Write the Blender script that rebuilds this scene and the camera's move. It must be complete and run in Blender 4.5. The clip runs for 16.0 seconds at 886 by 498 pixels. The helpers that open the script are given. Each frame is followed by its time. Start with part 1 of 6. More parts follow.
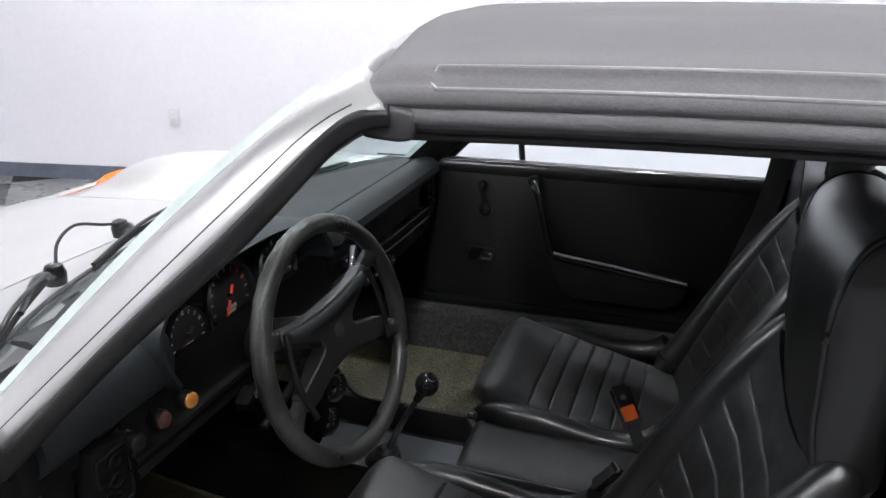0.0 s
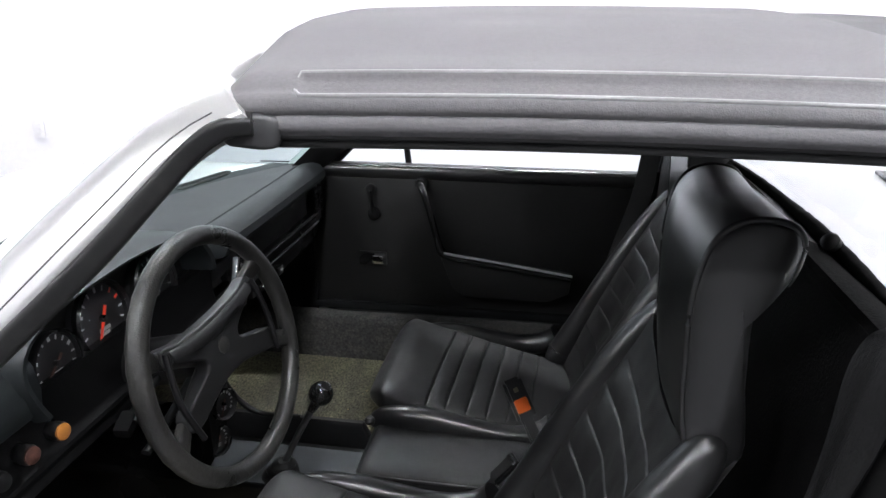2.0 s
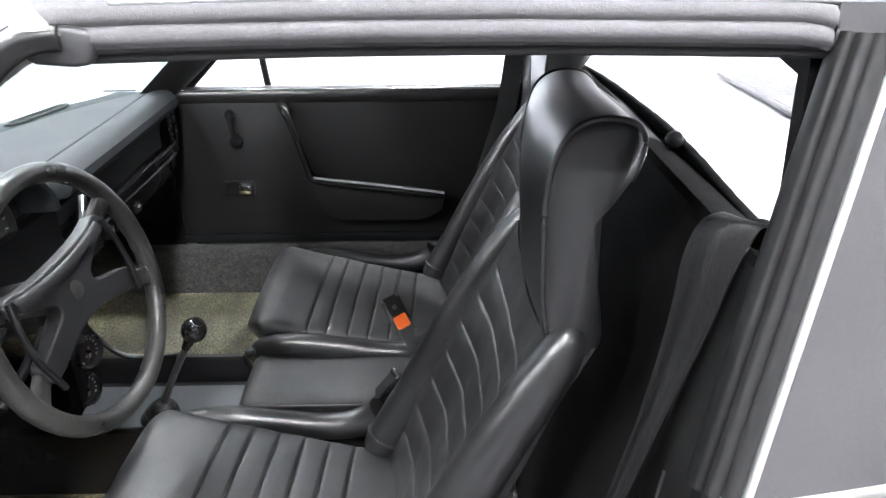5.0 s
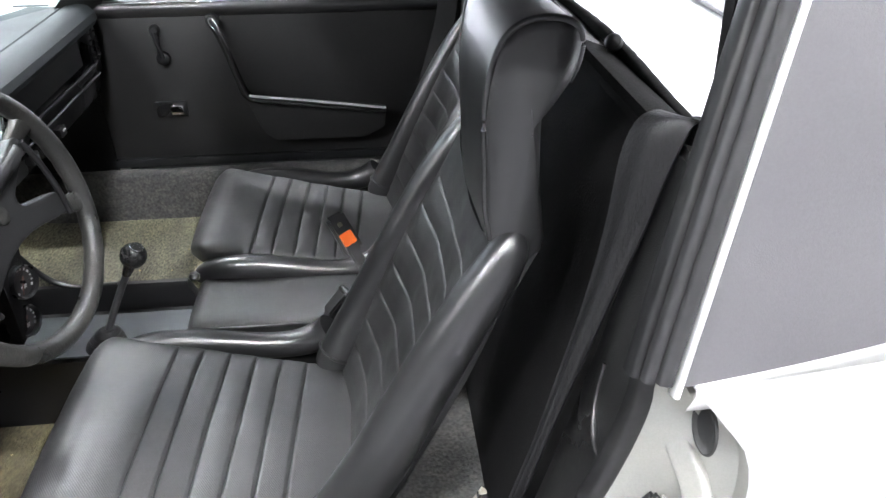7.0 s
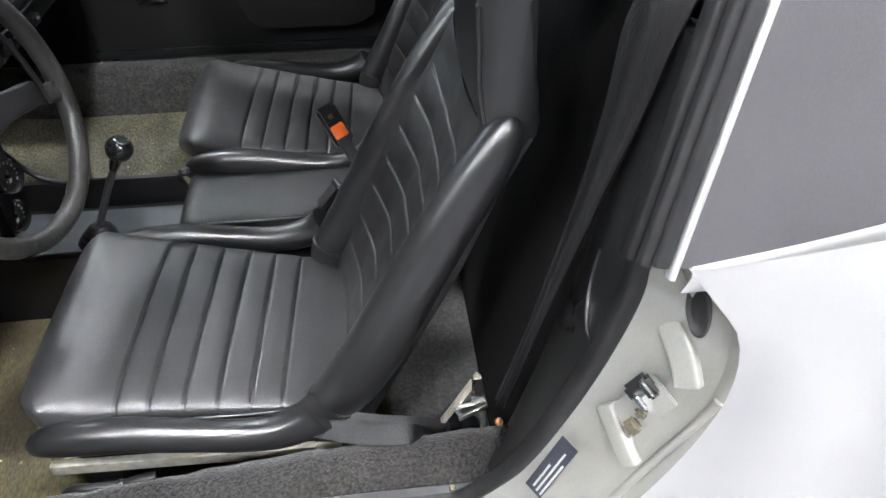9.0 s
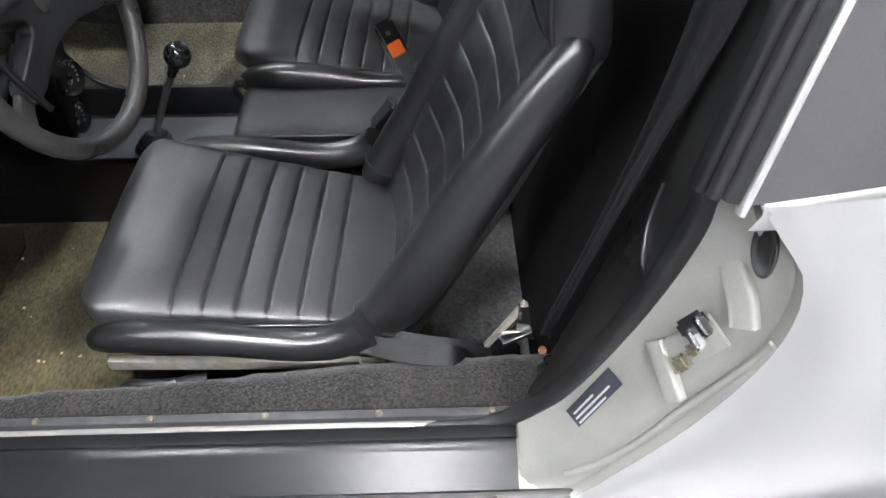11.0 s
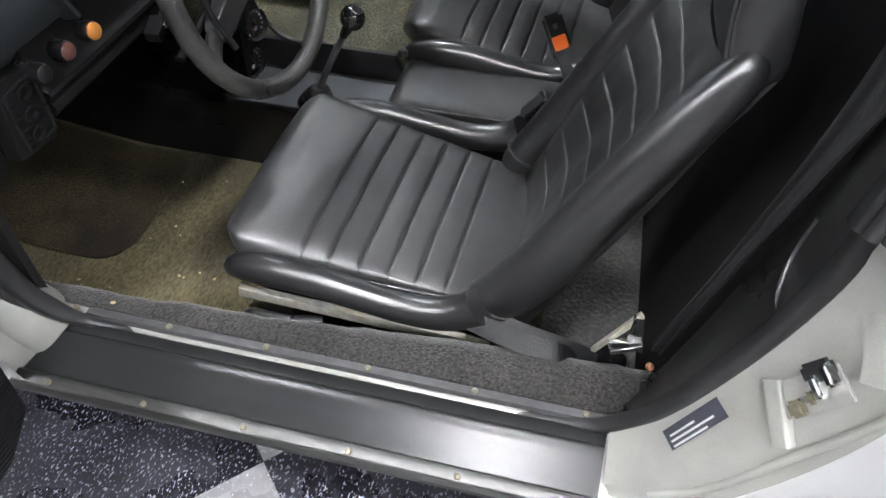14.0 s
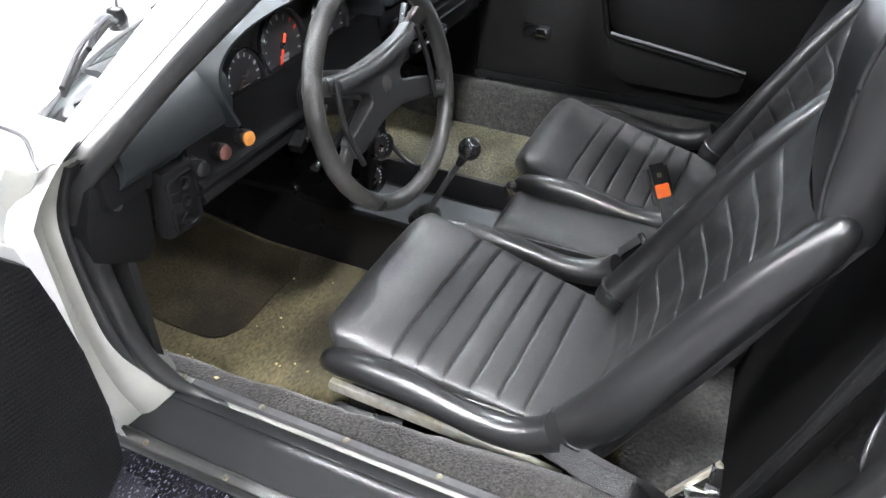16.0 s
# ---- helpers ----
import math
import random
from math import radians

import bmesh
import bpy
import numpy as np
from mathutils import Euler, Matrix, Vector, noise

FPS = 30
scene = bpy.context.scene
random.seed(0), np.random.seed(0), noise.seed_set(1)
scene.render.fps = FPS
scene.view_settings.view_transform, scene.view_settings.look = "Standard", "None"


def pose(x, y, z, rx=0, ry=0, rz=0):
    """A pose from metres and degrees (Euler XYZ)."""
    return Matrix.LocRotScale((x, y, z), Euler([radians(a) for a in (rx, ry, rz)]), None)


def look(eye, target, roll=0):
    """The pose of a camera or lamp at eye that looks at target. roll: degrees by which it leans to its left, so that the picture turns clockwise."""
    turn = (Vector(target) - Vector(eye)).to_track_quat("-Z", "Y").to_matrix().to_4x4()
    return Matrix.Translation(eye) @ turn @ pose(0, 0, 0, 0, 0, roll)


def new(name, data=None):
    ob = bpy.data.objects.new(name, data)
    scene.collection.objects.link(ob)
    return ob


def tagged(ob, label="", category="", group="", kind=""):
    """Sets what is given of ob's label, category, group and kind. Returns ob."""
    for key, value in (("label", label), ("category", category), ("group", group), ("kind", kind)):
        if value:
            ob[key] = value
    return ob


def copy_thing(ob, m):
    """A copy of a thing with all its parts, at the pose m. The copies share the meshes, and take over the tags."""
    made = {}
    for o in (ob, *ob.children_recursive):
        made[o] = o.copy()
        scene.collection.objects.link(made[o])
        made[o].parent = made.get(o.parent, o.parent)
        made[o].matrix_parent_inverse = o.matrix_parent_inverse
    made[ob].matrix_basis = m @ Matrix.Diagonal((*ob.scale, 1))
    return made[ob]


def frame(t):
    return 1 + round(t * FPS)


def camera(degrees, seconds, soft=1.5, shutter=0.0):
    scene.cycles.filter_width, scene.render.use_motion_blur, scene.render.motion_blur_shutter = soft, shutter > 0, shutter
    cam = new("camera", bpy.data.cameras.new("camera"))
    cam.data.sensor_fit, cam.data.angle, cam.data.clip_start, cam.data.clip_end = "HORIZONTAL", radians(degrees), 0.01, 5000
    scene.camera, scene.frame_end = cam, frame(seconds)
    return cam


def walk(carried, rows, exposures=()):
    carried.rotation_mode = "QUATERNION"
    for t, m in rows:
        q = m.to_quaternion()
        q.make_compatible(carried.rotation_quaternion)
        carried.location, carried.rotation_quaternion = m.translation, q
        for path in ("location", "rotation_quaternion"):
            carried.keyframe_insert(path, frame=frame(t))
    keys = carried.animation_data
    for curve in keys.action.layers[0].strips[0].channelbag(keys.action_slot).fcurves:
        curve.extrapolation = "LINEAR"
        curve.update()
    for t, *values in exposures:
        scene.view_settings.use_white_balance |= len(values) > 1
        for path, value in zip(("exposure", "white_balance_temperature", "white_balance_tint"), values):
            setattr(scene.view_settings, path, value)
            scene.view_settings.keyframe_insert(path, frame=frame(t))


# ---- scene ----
cam = camera(64.8, 16.0)

PATH = [
    (0, (0.665, -0.349, 1.205), (0.074, 1.436, 0.524), 0.0),
    (0.5, (0.669, -0.348, 1.205), (0.142, 1.459, 0.53), -0.1),
    (1, (0.672, -0.347, 1.206), (0.207, 1.479, 0.535), -0.0),
    (1.5, (0.676, -0.346, 1.206), (0.282, 1.496, 0.535), 0.0),
    (2, (0.681, -0.345, 1.206), (0.374, 1.513, 0.533), 0.0),
    (2.5, (0.686, -0.344, 1.206), (0.451, 1.524, 0.528), -0.1),
    (3, (0.69, -0.343, 1.204), (0.529, 1.524, 0.506), -0.2),
    (3.5, (0.693, -0.341, 1.201), (0.582, 1.509, 0.451), -0.2),
    (4, (0.695, -0.34, 1.199), (0.627, 1.496, 0.409), -0.2),
    (6.5, (0.707, -0.345, 1.188), (0.864, 1.368, 0.167), -0.3),
    (7, (0.707, -0.345, 1.184), (0.879, 1.334, 0.111), -0.2),
    (7.5, (0.707, -0.345, 1.179), (0.884, 1.291, 0.042), -0.2),
    (8, (0.707, -0.344, 1.174), (0.887, 1.246, -0.025), -0.3),
    (8.5, (0.708, -0.343, 1.169), (0.883, 1.205, -0.086), -0.3),
    (9, (0.708, -0.342, 1.165), (0.876, 1.167, -0.136), -0.3),
    (9.5, (0.707, -0.341, 1.162), (0.855, 1.13, -0.185), -0.4),
    (10, (0.703, -0.34, 1.159), (0.819, 1.093, -0.231), -0.3),
    (12.5, (0.687, -0.343, 1.15), (0.578, 1.008, -0.321), 0.5),
    (13, (0.686, -0.348, 1.15), (0.517, 0.998, -0.319), 0.7),
    (13.5, (0.689, -0.353, 1.151), (0.458, 0.984, -0.318), 0.9),
    (14, (0.689, -0.359, 1.152), (0.393, 0.978, -0.305), 1.1),
    (14.5, (0.696, -0.367, 1.157), (0.338, 1.004, -0.254), 1.2),
    (15, (0.697, -0.376, 1.164), (0.265, 1.038, -0.183), 1.4),
    (15.5, (0.701, -0.389, 1.169), (0.184, 1.065, -0.102), 1.4),
    (16, (0.703, -0.405, 1.176), (0.078, 1.077, -0.013), 1.6),
]
EXPOSURES = [(0, 0.12), (2.0, 0.5), (3.5, 1.2), (7, 2.05), (8, 1.88), (9, 1.52), (10, 1.35), (12.5, 1.25), (14, 1.32), (16, 1.92)]
walk(cam, [(t, look(eye, target, roll)) for t, eye, target, roll in PATH], EXPOSURES)

# ---- light ----
world = bpy.data.worlds.new("room_air")
scene.world = world
world.use_nodes = True
world.node_tree.nodes["Background"].inputs[0].default_value = (0.9, 0.93, 1.0, 1)
world.node_tree.nodes["Background"].inputs[1].default_value = 0.10


# ---- materials ----
def material(name, base, rough=0.5, metal=0.0, coat=0.0, noise_scale=40.0, vary=0.15, bump=0.0, bump_scale=400.0,
             stretch=(1, 1, 1), second=None, second_scale=6.0, spec=0.5, rough_vary=0.1, detail_kind="noise", sheen=0.0):
    """A procedural surface: base colour varied at two scales, roughness variation and fine relief."""
    m = bpy.data.materials.new(name)
    m.use_nodes = True
    nt = m.node_tree
    n, l = nt.nodes, nt.links
    b = n["Principled BSDF"]
    co = n.new("ShaderNodeTexCoord")
    mp = n.new("ShaderNodeMapping")
    mp.inputs["Scale"].default_value = stretch
    l.new(co.outputs["Object"], mp.inputs["Vector"])
    fine = n.new("ShaderNodeTexNoise")
    fine.inputs["Scale"].default_value = noise_scale
    fine.inputs["Detail"].default_value = 5
    l.new(mp.outputs[0], fine.inputs["Vector"])
    broad = n.new("ShaderNodeTexNoise")
    broad.inputs["Scale"].default_value = second_scale
    broad.inputs["Detail"].default_value = 4
    l.new(mp.outputs[0], broad.inputs["Vector"])
    ramp = n.new("ShaderNodeMapRange")
    ramp.inputs["From Min"].default_value, ramp.inputs["From Max"].default_value = 0.3, 0.7
    ramp.inputs["To Min"].default_value, ramp.inputs["To Max"].default_value = 1 - vary, 1 + vary
    l.new(fine.outputs[0], ramp.inputs["Value"])
    mix = n.new("ShaderNodeMix")
    mix.data_type = "RGBA"
    second = second or tuple(0.85 * c for c in base)
    mix.inputs["A"].default_value = (*base, 1)
    mix.inputs["B"].default_value = (*second, 1)
    sharp = n.new("ShaderNodeMapRange")
    sharp.inputs["From Min"].default_value, sharp.inputs["From Max"].default_value = 0.42, 0.62
    l.new(broad.outputs[0], sharp.inputs["Value"])
    l.new(sharp.outputs[0], mix.inputs["Factor"])
    mul = n.new("ShaderNodeMix")
    mul.data_type, mul.blend_type = "RGBA", "MULTIPLY"
    mul.inputs["Factor"].default_value = 1
    l.new(mix.outputs["Result"], mul.inputs["A"])
    l.new(ramp.outputs[0], mul.inputs["B"])
    l.new(mul.outputs["Result"], b.inputs["Base Color"])
    rr = n.new("ShaderNodeMapRange")
    rr.inputs["From Min"].default_value, rr.inputs["From Max"].default_value = 0.3, 0.7
    rr.inputs["To Min"].default_value, rr.inputs["To Max"].default_value = max(0.02, rough - rough_vary), min(1, rough + rough_vary)
    l.new(broad.outputs[0], rr.inputs["Value"])
    l.new(rr.outputs[0], b.inputs["Roughness"])
    b.inputs["Metallic"].default_value = metal
    b.inputs["Coat Weight"].default_value = coat
    b.inputs["Coat Roughness"].default_value = 0.12
    b.inputs["Specular IOR Level"].default_value = spec
    b.inputs["Sheen Weight"].default_value = sheen
    if bump:
        bp = n.new("ShaderNodeBump")
        bp.inputs["Strength"].default_value = bump
        bp.inputs["Distance"].default_value = 0.002
        if detail_kind == "cells":
            t = n.new("ShaderNodeTexVoronoi")
            t.feature = "DISTANCE_TO_EDGE"
            t.inputs["Scale"].default_value = bump_scale
            out = t.outputs["Distance"]
        else:
            t = n.new("ShaderNodeTexNoise")
            t.inputs["Scale"].default_value = bump_scale
            t.inputs["Detail"].default_value = 4
            out = t.outputs[0]
        l.new(mp.outputs[0], t.inputs["Vector"])
        l.new(out, bp.inputs["Height"])
        l.new(bp.outputs[0], b.inputs["Normal"])
    return m


def glass(name, tint, gloss=1.0):
    m = bpy.data.materials.new(name)
    m.use_nodes = True
    nt = m.node_tree
    n, l = nt.nodes, nt.links
    n.remove(n["Principled BSDF"])
    tr, gl, fr, mx = n.new("ShaderNodeBsdfTransparent"), n.new("ShaderNodeBsdfGlossy"), n.new("ShaderNodeLayerWeight"), n.new("ShaderNodeMixShader")
    tr.inputs[0].default_value = (*tint, 1)
    gl.inputs["Roughness"].default_value = 0.02
    steep = n.new("ShaderNodeMath")
    steep.operation = "POWER"
    steep.inputs[1].default_value = 5.0
    k = n.new("ShaderNodeMath")
    k.operation = "MULTIPLY_ADD"
    k.inputs[1].default_value = 0.9 * gloss
    k.inputs[2].default_value = 0.05 * gloss
    l.new(fr.outputs["Facing"], steep.inputs[0])
    l.new(steep.outputs[0], k.inputs[0])
    l.new(k.outputs[0], mx.inputs[0])
    l.new(tr.outputs[0], mx.inputs[1])
    l.new(gl.outputs[0], mx.inputs[2])
    l.new(mx.outputs[0], n["Material Output"].inputs[0])
    return m


def glowing(name, colour, strength):
    m = bpy.data.materials.new(name)
    m.use_nodes = True
    b = m.node_tree.nodes["Principled BSDF"]
    b.inputs["Base Color"].default_value = (0.8, 0.8, 0.8, 1)
    b.inputs["Emission Color"].default_value = (*colour, 1)
    b.inputs["Emission Strength"].default_value = strength
    return m


PAINT = material("silver_paint", (0.62, 0.62, 0.615), 0.36, metal=0.75, coat=0.8, noise_scale=900, vary=0.03, second=(0.605, 0.605, 0.60), rough_vary=0.03)
# the body's silver again, darkened for the dimmer light on the jambs
JAMB = material("shaded_jamb_paint", (0.225, 0.225, 0.212), 0.38, metal=0.35, coat=0.5, noise_scale=500, vary=0.05, second=(0.25, 0.247, 0.225), second_scale=14, rough_vary=0.06)
VINYL = material("black_vinyl", (0.010, 0.010, 0.0102), 0.36, noise_scale=120, vary=0.2, bump=0.35, bump_scale=520, detail_kind="cells", second=(0.024, 0.024, 0.024), spec=0.55)
VINYL_SMOOTH = material("smooth_black_vinyl", (0.0108, 0.0108, 0.0113), 0.315, noise_scale=60, vary=0.12, second=(0.0120, 0.0120, 0.0125), second_scale=9, spec=0.95, rough_vary=0.03)
PERFORATED = material("ribbed_vinyl", (0.028, 0.028, 0.0285), 0.42, spec=0.75, noise_scale=300, vary=0.25, rough_vary=0.09, second=(0.022, 0.022, 0.0225), second_scale=14)
# the cushion's ribbed vinyl again, darkened for less light on the backrest
BACK_SHADED = material("shaded_backrest_vinyl", (0.019, 0.019, 0.0194), 0.42, spec=0.55, noise_scale=300, vary=0.2, rough_vary=0.08)
DASH_VINYL = material("dash_vinyl", (0.0128, 0.0152, 0.0166), 0.46, spec=0.30, noise_scale=90, vary=0.12, bump=0.15, bump_scale=700, second=(0.0165, 0.0195, 0.021), rough_vary=0.05)
DOOR_VINYL = material("door_vinyl", (0.0105, 0.0105, 0.0108), 0.5, noise_scale=150, vary=0.15, bump=0.25, bump_scale=600, detail_kind="cells", spec=0.36)
WEAVE = material("basket_weave_vinyl", (0.004, 0.004, 0.0044), 0.5, spec=0.12, noise_scale=150, vary=0.2)
PLASTIC = material("black_plastic", (0.007, 0.007, 0.0075), 0.32, noise_scale=80, vary=0.15, bump=0.05, bump_scale=300)
FASCIA = material("fascia_vinyl", (0.0042, 0.0042, 0.0045), 0.62, noise_scale=150, vary=0.15, bump=0.2, bump_scale=600, detail_kind="cells", spec=0.09)
MATT = material("matt_black", (0.008, 0.008, 0.008), 0.7, noise_scale=60, vary=0.2, bump=0.1, bump_scale=200)
# black lining, taken nearly to zero for the shade behind the seats
SHADED_LINING = material("shaded_black_lining", (0.0058, 0.0058, 0.0060), 0.85, spec=0.14, noise_scale=200, vary=0.3, bump=0.3, bump_scale=260)
RIM = material("worn_rim", (0.019, 0.019, 0.018), 0.34, noise_scale=150, vary=0.25, bump=0.35, bump_scale=330, second=(0.030, 0.029, 0.027), second_scale=18)
WHEEL_PAD = material("wheel_pad", (0.013, 0.013, 0.0135), 0.36, noise_scale=200, vary=0.15, bump=0.2, bump_scale=600)
SEAL = material("rubber_seal", (0.0095, 0.0095, 0.010), 0.42, spec=0.3, noise_scale=70, vary=0.25, bump=0.1, bump_scale=120, second=(0.014, 0.014, 0.014), second_scale=10)
SEAL_GREY = material("greyed_rubber", (0.030, 0.030, 0.032), 0.5, noise_scale=70, vary=0.2, bump=0.1, bump_scale=120, second=(0.038, 0.038, 0.040), second_scale=9)
ROOF = material("roof_grain", (0.096, 0.093, 0.098), 0.68, spec=0.2, noise_scale=400, vary=0.10, bump=0.22, bump_scale=900, second=(0.106, 0.103, 0.109), second_scale=5)
GASKET = material("roof_gasket", (0.016, 0.016, 0.017), 0.5, spec=0.3, noise_scale=70, vary=0.2)
# paler and glossier than the roof, to draw its channel's highlight lines
ROOF_GLINT = material("roof_bead", (0.17, 0.168, 0.172), 0.32, noise_scale=300, vary=0.1)
SAIL = material("sail_vinyl", (0.052, 0.051, 0.0545), 0.62, spec=0.25, noise_scale=400, vary=0.05, bump=0.12, bump_scale=800, second=(0.057, 0.056, 0.0595))
CHROME = material("chrome", (0.85, 0.85, 0.85), 0.12, metal=1.0, noise_scale=60, vary=0.05, rough_vary=0.04)
ALLOY = material("aluminium_strip", (0.085, 0.085, 0.083), 0.45, metal=1.0, noise_scale=300, vary=0.12, stretch=(0.05, 1, 1), second=(0.11, 0.11, 0.107), second_scale=20)
STEEL = material("galvanised_rail", (0.62, 0.61, 0.55), 0.42, metal=0.8, noise_scale=80, vary=0.15, second=(0.55, 0.52, 0.42), second_scale=30)
SCREW = material("screw_head", (0.17, 0.155, 0.11), 0.45, metal=0.7, noise_scale=200, vary=0.2)
SILL_RUBBER = material("sill_rubber", (0.010, 0.0105, 0.011), 0.26, spec=0.26, noise_scale=220, vary=0.03, stretch=(0.03, 1, 1), second=(0.011, 0.0115, 0.012), second_scale=30, rough_vary=0.0)
LOOP = material("loop_carpet", (0.021, 0.0195, 0.0185), 0.9, noise_scale=230, vary=0.9, bump=1.0, bump_scale=230, detail_kind="cells", stretch=(1.0, 0.7, 0.8), second=(0.016, 0.015, 0.0145), second_scale=20, spec=0.15, sheen=0.15)
LOOP_DARK = material("dark_loop_carpet", (0.042, 0.042, 0.041), 0.9, noise_scale=160, vary=0.5, bump=1.0, bump_scale=150, second=(0.062, 0.059, 0.055), second_scale=50, spec=0.2, sheen=0.2)
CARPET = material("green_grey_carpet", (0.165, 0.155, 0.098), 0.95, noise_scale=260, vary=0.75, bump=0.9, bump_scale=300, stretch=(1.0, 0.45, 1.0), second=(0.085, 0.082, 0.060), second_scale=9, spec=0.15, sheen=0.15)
# driver's carpet: soil, and the dash's shade put into the colour
CARPET_DRIVER = material("shaded_soiled_carpet", (0.092, 0.080, 0.046), 0.95, noise_scale=240, vary=0.42, bump=0.8, bump_scale=260, stretch=(1.0, 0.45, 1.0), second=(0.042, 0.037, 0.025), second_scale=6, spec=0.12)
# heel mat: soiled, and darkened further for the shaded footwell
SHADED_MAT = material("shaded_soiled_mat", (0.040, 0.033, 0.021), 0.95, noise_scale=300, vary=0.6, bump=0.8, bump_scale=320, second=(0.016, 0.0135, 0.010), second_scale=5, spec=0.1)
TILE_BLACK = material("black_vinyl_tile", (0.012, 0.012, 0.016), 0.28, noise_scale=30, vary=0.3)
TILE_GREY = material("grey_vinyl_tile", (0.17, 0.17, 0.175), 0.3, noise_scale=30, vary=0.15, second=(0.15, 0.15, 0.155))
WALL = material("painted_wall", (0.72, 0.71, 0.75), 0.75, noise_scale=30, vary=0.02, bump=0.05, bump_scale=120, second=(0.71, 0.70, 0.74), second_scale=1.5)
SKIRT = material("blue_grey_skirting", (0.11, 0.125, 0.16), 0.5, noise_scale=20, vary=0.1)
# walls out of view: dark grey chosen to cut fill light and sheen
DARK_WALL = material("unseen_wall_grey", (0.34, 0.34, 0.352), 0.8, noise_scale=30, vary=0.03, bump=0.05, bump_scale=120, second_scale=1.5)
# ceiling out of view: grey chosen to limit bounced light
CEIL = material("ceiling_paint", (0.26, 0.26, 0.266), 0.8, noise_scale=10, vary=0.03)
GLOSS = material("glossy_black", (0.010, 0.010, 0.010), 0.16, noise_scale=60, vary=0.1, spec=0.6, rough_vary=0.04)
LAMP = glowing("lamp_diffuser", (0.975, 0.985, 1.02), 220.0)
ORANGE = material("orange_lens", (0.90, 0.16, 0.02), 0.25, noise_scale=50, vary=0.05, second=(0.85, 0.15, 0.02))
ORANGE_KEY = material("orange_button", (1.0, 0.17, 0.01), 0.35, noise_scale=50, vary=0.03, second=(0.95, 0.16, 0.01))
AMBER = material("amber_knob", (0.40, 0.165, 0.035), 0.3, noise_scale=80, vary=0.2, second=(0.33, 0.13, 0.03))
RED = material("red_mark", (1.0, 0.07, 0.03), 0.4, noise_scale=50, vary=0.05)
WHITE_MARK = material("pale_mark", (0.38, 0.38, 0.38), 0.5, noise_scale=50, vary=0.1)
DIAL = material("dial_face", (0.010, 0.010, 0.011), 0.5, noise_scale=50, vary=0.1)
GRILLE = material("grey_grille", (0.17, 0.17, 0.172), 0.6, spec=0.15, noise_scale=90, vary=0.1)
STICKER = material("sticker_black", (0.02, 0.022, 0.03), 0.4, noise_scale=60, vary=0.2)
RUST = material("rusty_bolt", (0.13, 0.055, 0.022), 0.7, noise_scale=120, vary=0.4, second=(0.18, 0.08, 0.03))
BROWN = material("brown_knob", (0.045, 0.018, 0.014), 0.35, noise_scale=120, vary=0.3, second=(0.09, 0.04, 0.03), second_scale=90)
STRAP = material("woven_strap", (0.0065, 0.0065, 0.007), 0.5, spec=0.28, noise_scale=300, vary=0.3, bump=0.5, bump_scale=500, stretch=(1, 1, 0.3))
GLASS_EDGE = material("green_glass_edge", (0.56, 0.62, 0.61), 0.15, noise_scale=40, vary=0.05, second=(0.53, 0.60, 0.59))
WIND_GLASS = glass("windscreen_glass", (0.62, 0.72, 0.712), 0.85)
SIDE_GLASS = glass("side_glass", (0.90, 0.95, 0.96), 0.6)
REAR_GLASS = glass("rear_glass", (0.93, 0.95, 0.96), 0.8)
DIAL_GLASS = glass("dial_glass", (0.98, 0.98, 0.98), 0.2)
STRIP = material("bright_strip", (0.92, 0.92, 0.92), 0.34, metal=0.85, noise_scale=60, vary=0.04, rough_vary=0.05)
TUNNEL = material("slate_vinyl", (0.030, 0.034, 0.038), 0.42, noise_scale=200, vary=0.15, bump=0.1, bump_scale=500, second=(0.035, 0.039, 0.043))
PLATE = material("outlet_plate", (0.72, 0.71, 0.73), 0.5, noise_scale=20, vary=0.02)


def flecks(m, colour, amount):
    """Adds short pale chips to a floor tile's colour."""
    nt = m.node_tree
    n, l = nt.nodes, nt.links
    b = n["Principled BSDF"]
    old = b.inputs["Base Color"].links[0].from_socket
    co, info = n.new("ShaderNodeTexCoord"), n.new("ShaderNodeObjectInfo")
    mp = n.new("ShaderNodeMapping")
    mp.inputs["Scale"].default_value = (1, 0.45, 1)
    add = n.new("ShaderNodeVectorMath")
    l.new(co.outputs["Object"], add.inputs[0])
    l.new(info.outputs["Random"], add.inputs[1])
    l.new(add.outputs[0], mp.inputs["Vector"])
    v = n.new("ShaderNodeTexNoise")
    v.inputs["Scale"].default_value = 290
    v.inputs["Detail"].default_value = 2
    l.new(mp.outputs[0], v.inputs["Vector"])
    r = n.new("ShaderNodeMapRange")
    r.inputs["From Min"].default_value, r.inputs["From Max"].default_value = amount, amount + 0.03
    l.new(v.outputs[0], r.inputs["Value"])
    mx = n.new("ShaderNodeMix")
    mx.data_type = "RGBA"
    l.new(r.outputs[0], mx.inputs["Factor"])
    l.new(old, mx.inputs["A"])
    mx.inputs["B"].default_value = (*colour, 1)
    l.new(mx.outputs["Result"], b.inputs["Base Color"])


flecks(TILE_BLACK, (0.19, 0.19, 0.225), 0.60)
flecks(TILE_GREY, (0.40, 0.40, 0.42), 0.66)


